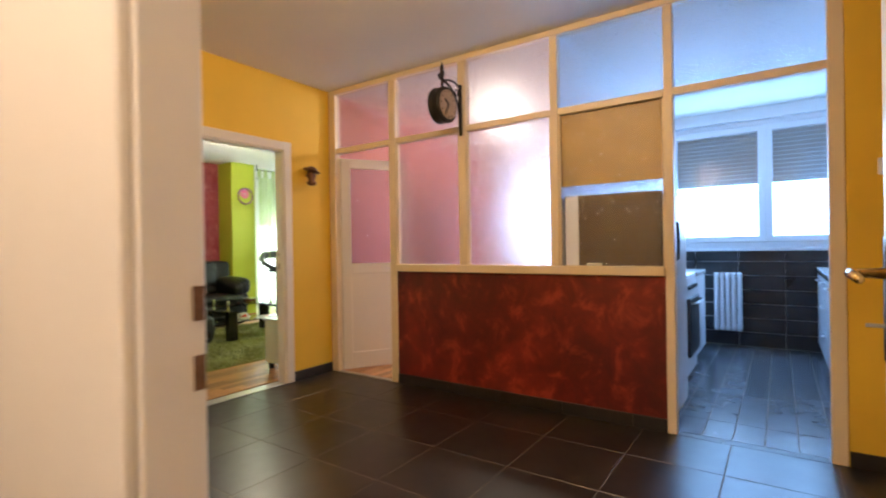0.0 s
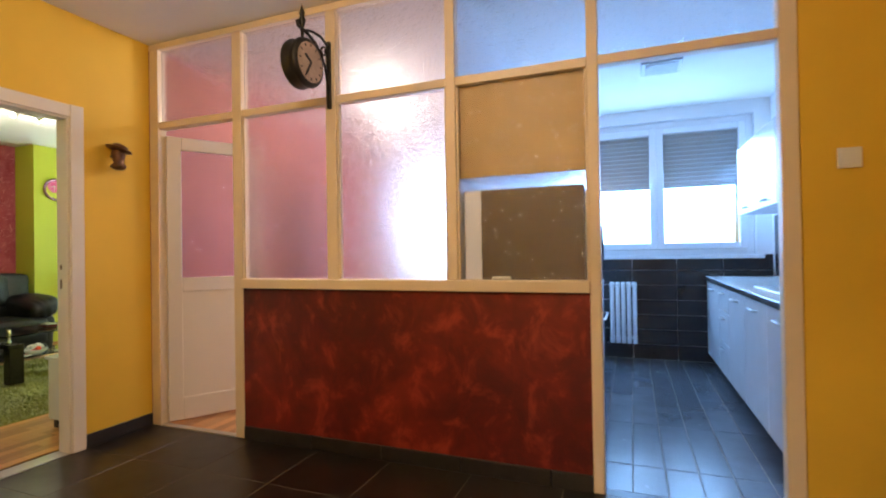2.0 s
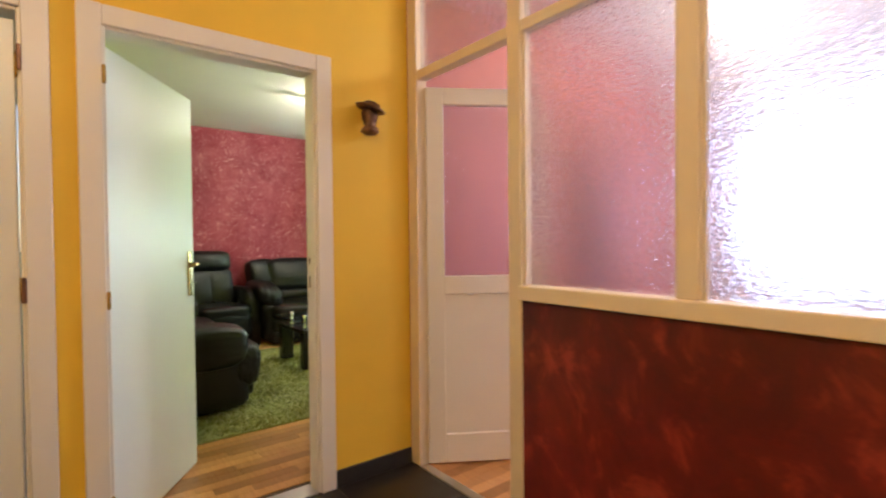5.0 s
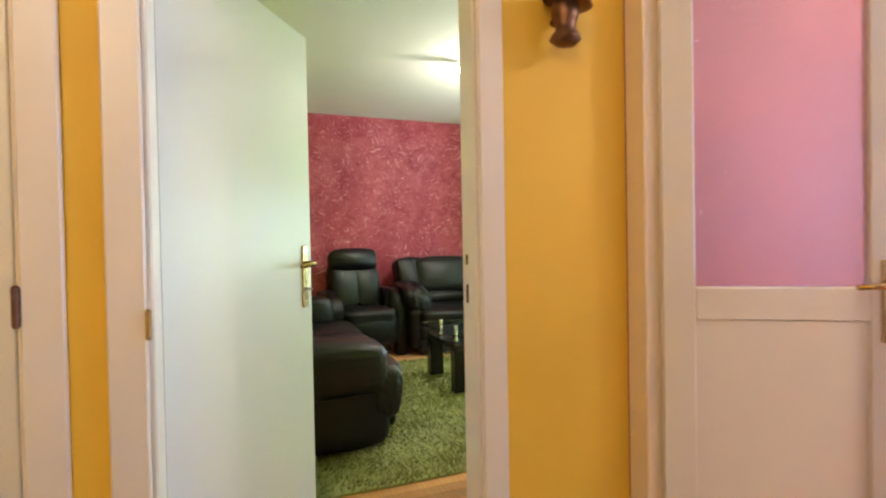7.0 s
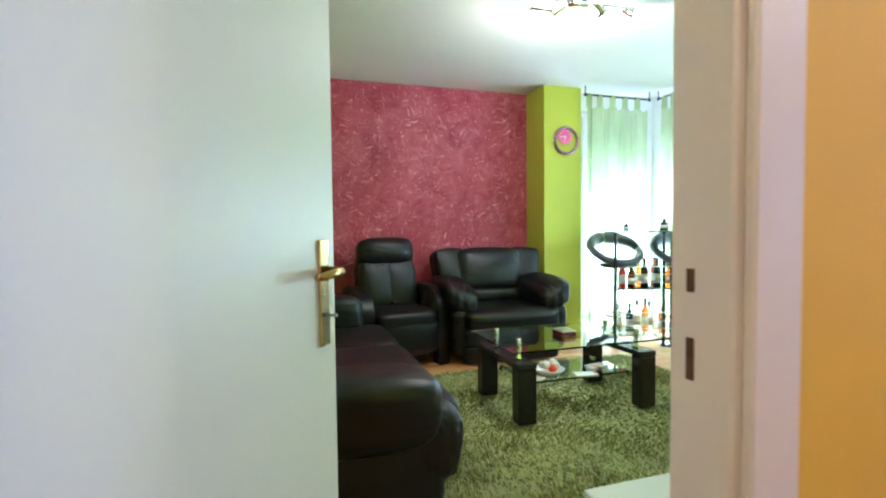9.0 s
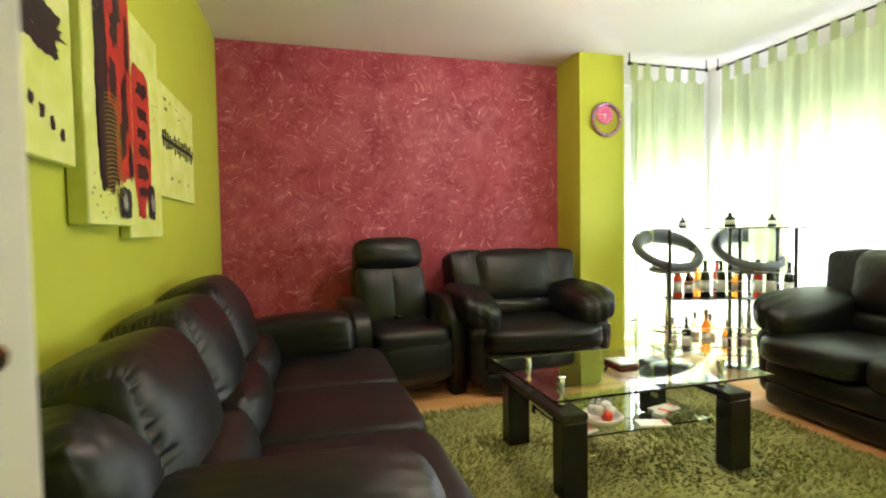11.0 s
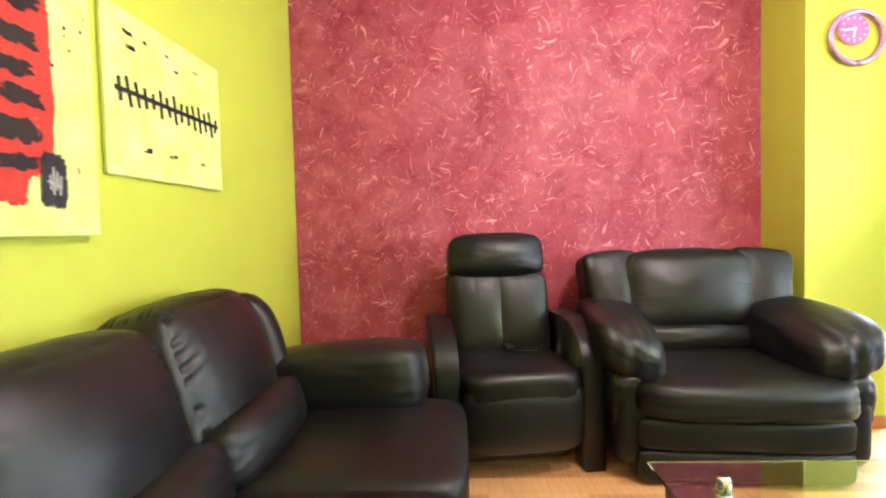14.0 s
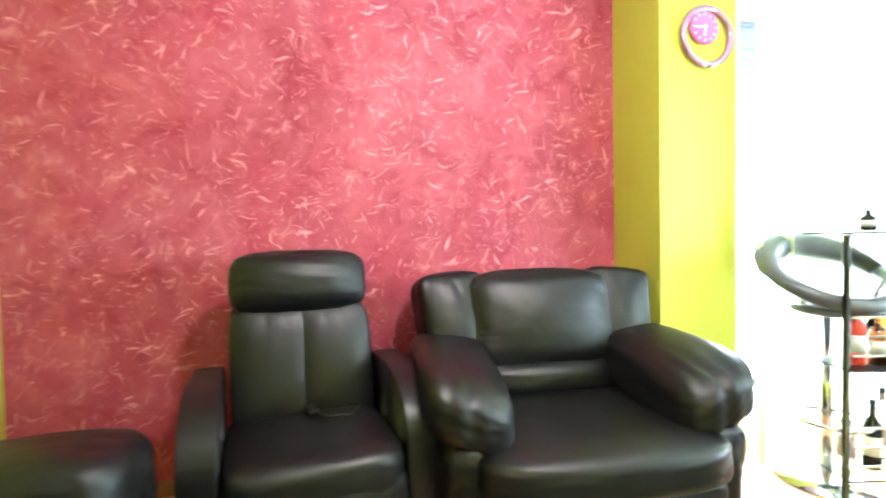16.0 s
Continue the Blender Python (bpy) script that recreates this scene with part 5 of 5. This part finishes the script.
# ---- wall things of the living room ----
wc = thing("wall_clock", pose(COL_X - 0.03, 1.85, 2.12), "round purple-rimmed wall clock with an off-centre pink face", "clock")
part("rim", moved(tube([(0.135 * math.cos(a), 0.135 * math.sin(a), 0) for a in (2 * math.pi * k / 40 for k in range(41))], 0.017, 10), pose(0.02, 0, 0, 0, 90, 0)), M_PURPLE, wc, smooth=True)
part("backing", moved(lathe([(0.13, 0.002), (0.13, 0.006)], 32), pose(0, 0, 0, 0, 90, 0)), M_LIME, wc, "lime backing")
face = part("face", moved(lathe([(0.078, 0.02), (0.082, 0.028), (0.075, 0.031)], 28), pose(0, -0.02, 0.04, 0, 90, 0)), M_PINK, wc, "pink round face", True)
for k in range(12):
    a = radians(30 * k)
    part("numeral_bar", moved(box(0.031, 0.0335, -0.003, 0.003, 0.056, 0.068), pose(0, -0.02, 0.04) @ pose(0, 0, 0, 30 * k, 0, 0)), M_CERAMIC, wc)
for a, r in ((172, 0.045), (95, 0.055)):
    part("clock_hand", moved(box(0.0345, 0.037, -0.004, 0.004, -0.01, r), pose(0, -0.02, 0.04) @ pose(0, 0, 0, a, 0, 0)), M_CERAMIC, wc)


def canvas_material(name):
    """Lime-tinted canvas with black and red scraped paint strokes."""
    m, nt, b = material(name)
    v = coords(nt)
    ground = ramp(nt, noise_tex(nt, v, 9, 5), [(0.3, (0.6, 0.66, 0.12)), (0.7, (0.74, 0.78, 0.3))])
    nt.links.new(ground, b.inputs["Base Color"])
    b.inputs["Roughness"].default_value = 0.7
    bump(nt, b, noise_tex(nt, v, 150, 2), 0.15, 0.003)
    return m


M_CANVAS = canvas_material("lime_canvas")


def stroke_material(name, color, keep):
    m, nt, b = material(name)
    v = coords(nt, (1.0, 1.0, 0.5))
    n = noise_tex(nt, v, 16, 6, 0.7, 0.6)
    nt.links.new(ramp(nt, n, [(0.3, tuple(c * 0.6 for c in color)), (0.7, color)]), b.inputs["Base Color"])
    b.inputs["Roughness"].default_value = 0.4
    nt.links.new(ramp(nt, noise_tex(nt, coords(nt, (1, 1, 0.8)), 24, 6, 0.78, 0.8), [(keep - 0.03, (0, 0, 0)), (keep + 0.03, (1, 1, 1))]), b.inputs["Alpha"])
    bump(nt, b, n, 0.3, 0.004)
    return m


M_STROKE_BLACK = stroke_material("scraped_black_paint", (0.016, 0.016, 0.015), 0.37)
M_STROKE_RED = stroke_material("scraped_red_paint", (0.66, 0.045, 0.025), 0.33)
M_RIDGE = plain("ochre_paint_ridge", (0.45, 0.34, 0.06), 0.5, var=0.2, scale=40)
M_SOLIDBLACK = plain("thick_black_paint", (0.012, 0.013, 0.012), 0.65, var=0.3, scale=60, bump_s=0.3)


def half_span(x0, x1, z0, z1):
    return max(abs(x1 - x0), abs(z1 - z0)) / 2


def blot(t, name, mat, x0, x1, z0, z1, y, seed, ragged=0.12):
    """A ragged-edged patch of paint lying on the canvas."""
    bm = bmesh.new()
    n = 120 if half_span(x0, x1, z0, z1) > 0.05 else 20
    cx, cz, hx, hz = (x0 + x1) / 2, (z0 + z1) / 2, (x1 - x0) / 2, (z1 - z0) / 2
    vs = []
    for k in range(n):
        a = 2 * math.pi * k / n
        u, w_ = math.cos(a), math.sin(a)
        rough_edge = 0.5 + noise.noise(Vector((u * 2.2 + seed, w_ * 2.2, seed * 0.37))) + 0.5 * noise.noise(Vector((u * 9, w_ * 9 + seed, 1.3))) + 0.45 * noise.noise(Vector((u * 31, w_ * 31, seed)))
        q = (abs(u) ** 5 + abs(w_) ** 5) ** (-1 / 5) * (1 - ragged * max(-0.2, rough_edge))
        vs.append(bm.verts.new((cx + hx * q * u, y, cz + hz * q * w_)))
    bm.faces.new(vs)
    return part(name, bm, mat, t)


PY = LR_Y0 + 0.055
def canvas(x0, x1, z0, z1, thick, label):
    t = thing("canvas_painting", pose(0, 0, 0), label, "painting", "abstract canvases on the lime wall")
    part("canvas", box(x0, x1, PY + 0.002, PY + thick, z0, z1, 0.004), M_CANVAS, t)
    return t


rnd = random.Random(5)
SHIFT = ROOM_SHIFT @ Matrix.Translation((-0.04, 0, 0))
c1 = canvas(-1.91, -1.3, 1.365, 2.05, 0.035, "lime canvas with a black scraped bar and prints")
f = PY + 0.0365
blot(c1, "black_stroke", M_STROKE_BLACK, -1.9, -1.5, 1.62, 1.76, f, 1, 0.3)
for k in range(10):
    blot(c1, "speck", M_STROKE_BLACK, -1.85 + 0.05 * k, -1.82 + 0.05 * k, 1.42 + 0.02 * (k % 4), 1.46 + 0.02 * (k % 4), f, 30 + k, 0.4)
c2 = canvas(-2.318, -1.925, 1.208, 2.2, 0.055, "tall lime canvas with broad black and red strokes")
f = PY + 0.0565
blot(c2, "black_stroke", M_STROKE_BLACK, -2.2, -1.995, 1.3, 2.14, f, 2, 0.14)
blot(c2, "red_stroke", M_STROKE_RED, -2.314, -2.085, 1.34, 2.16, f + 0.0015, 3, 0.1)
blot(c2, "black_stroke", M_STROKE_BLACK, -2.15, -2.0, 1.3, 1.62, f + 0.003, 4, 0.22)
for k, (xa, za, xb, zb) in enumerate(((-2.3, 1.98, -2.2, 2.1), (-2.2, 1.78, -2.12, 1.9), (-2.17, 1.6, -2.1, 1.74), (-2.27, 1.52, -2.2, 1.72), (-2.24, 1.42, -2.17, 1.56), (-2.3, 1.36, -2.25, 1.5), (-2.22, 1.86, -2.15, 2.0), (-2.29, 1.72, -2.25, 1.94))):
    blot(c2, "black_stroke", M_STROKE_BLACK, xa, xb, za, zb, f + 0.0025 + 0.0002 * k, 80 + k, 0.4)
blot(c2, "black_stroke", M_SOLIDBLACK, -2.27, -2.15, 1.232, 1.34, f + 0.0045, 90, 0.15)
for k in range(24):
    z = 1.3 + 0.0135 * k
    part("comb_ridge", tube([(-2.115 + 0.032 * q, f + 0.0055, z + 0.01 * (1 - q * q / 4)) for q in (-2, -1, 0, 1, 2)], 0.0016, 4), M_RIDGE, c2)
for k in range(26):
    x, z = rnd.uniform(-2.28, -1.95), rnd.uniform(1.22, 1.36)
    blot(c2, "speck", M_SOLIDBLACK if k % 3 else M_RED, x, x + rnd.uniform(0.006, 0.016), z, z + rnd.uniform(0.006, 0.02), f + 0.001, 120 + k, 0.4)
c3 = canvas(-2.72, -2.321, 1.165, 2.0, 0.04, "lime canvas with a red stroke and black windows")
f = PY + 0.0415
blot(c3, "red_stroke", M_STROKE_RED, -2.58, -2.36, 1.3, 1.83, f, 6, 0.1)
blot(c3, "red_stroke", M_STROKE_RED, -2.5, -2.39, 1.235, 1.34, f + 0.0005, 7, 0.25)
for k, (za, zb) in enumerate(((1.7, 1.765), (1.615, 1.665), (1.54, 1.59), (1.475, 1.525), (1.385, 1.45), (1.32, 1.365))):
    blot(c3, "black_stroke", M_STROKE_BLACK, -2.555 + 0.012 * (k % 3), -2.4 - 0.01 * (k % 2), za, zb, f + 0.0015, 10 + k, 0.35)
blot(c3, "black_stroke", M_SOLIDBLACK, -2.61, -2.52, 1.232, 1.38, f + 0.003, 17, 0.18)
for k in range(9):
    x, z = rnd.uniform(-2.7, -2.58), rnd.uniform(1.25, 1.8)
    blot(c3, "speck", M_RED if k % 2 else M_STROKE_BLACK, x, x + rnd.uniform(0.006, 0.02), z, z + rnd.uniform(0.006, 0.02), f + 0.001, 160 + k, 0.4)
SHIFT = ROOM_SHIFT
for t_, px_, pz_, fy in ((c2, -2.2, 1.285, PY + 0.0625), (c3, -2.565, 1.3, PY + 0.046)):
    for k in range(4):
        part("scratch", tube([(px_ - 0.012 + 0.009 * k, fy, pz_ - 0.03 + 0.012 * (k % 2)), (px_ - 0.016 + 0.011 * k, fy, pz_ + 0.02 + 0.01 * (k % 3))], 0.0016, 4), M_CERAMIC, t_)
    part("scratch", tube([(px_ - 0.02, fy, pz_ - 0.008), (px_ + 0.026, fy, pz_ + 0.004)], 0.0016, 4), M_CERAMIC, t_)
c4 = canvas(-3.53, -2.83, 1.352, 1.88, 0.02, "lime canvas with a black barbed line")
f = PY + 0.0215
part("black_line", box(-3.5, -2.87, f, f + 0.002, 1.615, 1.63), M_SOLIDBLACK, c4)
for k in range(15):
    x = -3.48 + 0.042 * k
    hgt = rnd.uniform(0.025, 0.06)
    part("barb", moved(box(-0.006, 0.006, f, f + 0.0025, -hgt, hgt, 0), pose(x, 0, 1.622, 0, rnd.uniform(-20, 20), 0)), M_SOLIDBLACK, c4)
for k in range(12):
    x, z = rnd.uniform(-3.45, -2.9), rnd.choice((1.42, 1.44, 1.76, 1.8))
    blot(c4, "speck", M_STROKE_BLACK, x, x + rnd.uniform(0.02, 0.06), z, z + rnd.uniform(0.005, 0.02), f, 60 + k, 0.5)

# white low cabinet by the doorway
SHIFT = Matrix()
lowc = thing("low_cabinet", pose(0, 0, 0), "white low cabinet on short feet beside the doorway", "cabinet")
part("body", box(-0.64, -0.14, -0.285, 0.9, 0.06, 0.477, 0.004), M_KITCHEN, lowc)
part("top", box(-0.665, -0.12, -0.3, 0.92, 0.478, 0.5, 0.004, 2), M_KITCHEN, lowc)
for y0, y1 in ((-0.28, 0.33), (0.335, 0.895)):
    part("cabinet_door", box(-0.658, -0.641, y0, y1, 0.07, 0.47, 0.003), M_KITCHEN, lowc)
for x in (-0.6, -0.18):
    for y in (-0.25, 0.86):
        part("foot", box(x - 0.02, x + 0.02, y - 0.02, y + 0.02, 0, 0.06, 0.003), M_BLACKPLASTIC, lowc)

# ceiling spotlight bar
SHIFT = ROOM_SHIFT
sp = thing("spotlight_bar", pose(-2.41, 0.87, H, 0, 0, 76), "chrome ceiling spotlight bar with lit heads", "lamp")
part("base", lathe([(0.07, -0.025), (0.075, -0.01), (0.075, -0.001)], 24), M_CHROME, sp, smooth=True)
part("bar", tube([(-0.36, 0, -0.05), (-0.18, 0.05, -0.05), (0, 0, -0.045), (0.18, -0.05, -0.05), (0.36, 0, -0.05)], 0.009, 8), M_CHROME, sp, smooth=True)
for x, y, a in ((-0.34, 0.0, 130), (-0.12, 0.03, 60), (0.12, -0.03, -60), (0.34, 0.0, -130)):
    m = pose(x, y, -0.06, 55, 0, a)
    hd = part("spot_head", moved(lathe([(0.018, 0.045), (0.03, 0.03), (0.032, -0.03), (0.036, -0.05)], 16), m), M_CHROME, sp, "chrome spot head", True)
    part("lamp_glass", moved(lathe([(0.028, -0.052), (0.03, -0.054)], 14), m), M_LAMP, hd, "lit lamp glass")


# ---- rug ----
rug = thing("rug", pose(0, 0, 0), "olive green shaggy rug under the coffee table", "rug")
RX0, RX1, RY0, RY1 = -3.36, -1.02, -0.86, 2.0
part("backing", box(RX0 + 0.01, RX1 - 0.01, RY0 + 0.01, RY1 - 0.01, 0.001, 0.012), M_RUG, rug)
rg = np.random.default_rng(3)
N = 46000
px, py = rg.uniform(RX0, RX1, N), rg.uniform(RY0, RY1, N)
ang, lean, hh, ww = rg.uniform(0, 6.283, N), rg.uniform(0.008, 0.03, N), rg.uniform(0.02, 0.038, N), rg.uniform(0.003, 0.006, N)
wave = 0.5 + 0.5 * np.sin(px * 9 + 2 * np.sin(py * 5))
la = ang * 0.55 + 1.5 * np.sin(px * 3.1) + 1.2 * np.cos(py * 2.7)
dx, dy = np.cos(la) * lean, np.sin(la) * lean
cx, cy = np.cos(ang) * ww, np.sin(ang) * ww
z0 = np.full(N, 0.008)
hz = hh * (0.75 + 0.35 * wave)
V = np.stack([
    np.stack([px - cx, py - cy, z0], 1), np.stack([px + cx, py + cy, z0], 1),
    np.stack([px + dx * 0.5 + cx * 0.8, py + dy * 0.5 + cy * 0.8, hz * 0.7], 1), np.stack([px + dx * 0.5 - cx * 0.8, py + dy * 0.5 - cy * 0.8, hz * 0.7], 1),
    np.stack([px + dx * 1.4, py + dy * 1.4, hz], 1),
], 1).reshape(-1, 3)
base = np.arange(N) * 5
faces = [q for b in base.tolist() for q in ((b, b + 1, b + 2, b + 3), (b + 3, b + 2, b + 4))]
me = bpy.data.meshes.new("shag")
me.from_pydata(V.tolist(), [], faces)
me.materials.append(M_RUG)
pile = new("shag", me)
pile.parent = rug
tagged(pile, "long olive shag pile", kind="stuff")


# ---- pieces of floors and walls ----
SHIFT = Matrix()


def tiles(owner, name, x0, x1, y0, y1, ox, oy, w, d, mat, gap=0.005, th=0.006, label=""):
    """Floor tiles laid on a grid through (ox, oy), clipped to a rectangle; alike ones share one mesh."""
    meshes = {}
    i0, i1 = math.floor((x0 - ox) / w), math.ceil((x1 - ox) / w)
    j0, j1 = math.floor((y0 - oy) / d), math.ceil((y1 - oy) / d)
    for i in range(i0, i1):
        for j in range(j0, j1):
            a, b = max(x0, ox + i * w), min(x1, ox + (i + 1) * w)
            c, e = max(y0, oy + j * d), min(y1, oy + (j + 1) * d)
            if b - a < 0.02 or e - c < 0.02:
                continue
            key = (round(b - a, 3), round(e - c, 3))
            if key not in meshes:
                meshes[key] = finish(name, box(-(b - a) / 2 + gap / 2, (b - a) / 2 - gap / 2, -(e - c) / 2 + gap / 2, (e - c) / 2 - gap / 2, -th, 0, 0.0015), mat)
            ob = new(name, meshes[key])
            ob.parent = owner
            ob.location = ((a + b) / 2, (c + e) / 2, 0)


tiles(floor_hall, "floor_tile", 0.0, 5.3, -3.6, 0.0, 1.404, -0.45, 0.482, 0.495, M_TILE, gap=0.005, th=0.004)
tiles(floor_kitchen, "floor_tile", 2.31, 4.5, 0.07, BACK_Y, 3.17, 0.4, 0.162, 0.7, M_KFLOOR, gap=0.004)
tiles(floor_kitchen, "floor_tile", 2.31, 4.5, 0.0, 0.07, 3.29, 0.0, 0.482, 0.07, M_TILE)

# black tiles on the wall under the kitchen window
kt = thing("kitchen_tiling", pose(0, 0, 0), "black tiles on the kitchen wall", "wall tiles", kind="structure")
tw, thh = 0.5, 0.16
tile_me = finish("wall_tile", box(-tw / 2 + 0.002, tw / 2 - 0.002, -0.004, 0.004, -thh / 2 + 0.002, thh / 2 - 0.002, 0.0015), M_KTILE)
for i in range(5):
    for j in range(7):
        if 2.31 + (i + 1) * tw > 4.92:
            continue
        ob = new("wall_tile", tile_me)
        ob.parent = kt
        ob.location = (2.31 + (i + 0.5) * tw * 0.876, BACK_Y - 0.004, (j + 0.5) * thh)
        ob.scale = (0.876, 1, 1)
side_me = finish("wall_tile", box(-0.004, 0.004, -0.298, 0.298, -0.148, 0.148, 0.0015), M_KTILE)
for i in range(5):
    for j in range(2):
        ob = new("wall_tile", side_me)
        ob.parent = kt
        ob.location = (4.496, 0.15 + (i + 0.5) * 0.6, 0.905 + (j + 0.5) * 0.297)


def parquet_floor(owner, x0, x1, y0, y1, near):
    """Oak strips along y, laid with staggered ends; those in the 'near' rectangle are single pieces."""
    rnd = random.Random(8)
    w, ln = 0.07, 0.42
    verts, faces_, meshes, singles = [], [], {}, 0
    n = int((x1 - x0) / w)
    for i in range(n):
        xa = x0 + i * w
        y = y0 - rnd.uniform(0, ln)
        while y < y1:
            a, b = max(y, y0), min(y + ln, y1)
            y += ln
            if b - a < 0.03:
                continue
            single = near[0] < xa < near[1] and near[2] < (a + b) / 2 < near[3] and singles < 290
            key = round(b - a, 2)
            if single:
                if key not in meshes:
                    meshes[key] = finish("plank", box(-w / 2 + 0.0006, w / 2 - 0.0006, -(b - a) / 2 + 0.0006, (b - a) / 2 - 0.0006, -0.006, 0.0, 0.0008), M_PARQUET)
                ob = new("plank", meshes[key])
                ob.parent = owner
                ob.location = (xa + w / 2, (a + b) / 2, 0)
                singles += 1
            else:
                k = len(verts)
                g = 0.0006
                verts += [(xa + g, a + g, 0), (xa + w - g, a + g, 0), (xa + w - g, b - g, 0), (xa + g, b - g, 0), (xa, a, -0.005), (xa + w, a, -0.005), (xa + w, b, -0.005), (xa, b, -0.005)]
                faces_ += [(k, k + 1, k + 2, k + 3), (k + 4, k + 5, k + 1, k), (k + 5, k + 6, k + 2, k + 1), (k + 6, k + 7, k + 3, k + 2), (k + 7, k + 4, k, k + 3)]
    me = bpy.data.meshes.new("planks")
    me.from_pydata(verts, [], faces_)
    me.materials.append(M_PARQUET)
    ob = new("planks", me)
    ob.parent = owner
    tagged(ob, "oak strips farther off", kind="stuff")


parquet_floor(floor_living, LR_X1, -0.1, LR_Y0, WIN_Y, (-1.05, -0.1, -1.3, 0.4))
parquet_floor(floor_rose, 0.0, 2.25, 0.02, BACK_Y, (0.0, 0.8, 0.02, 1.2))
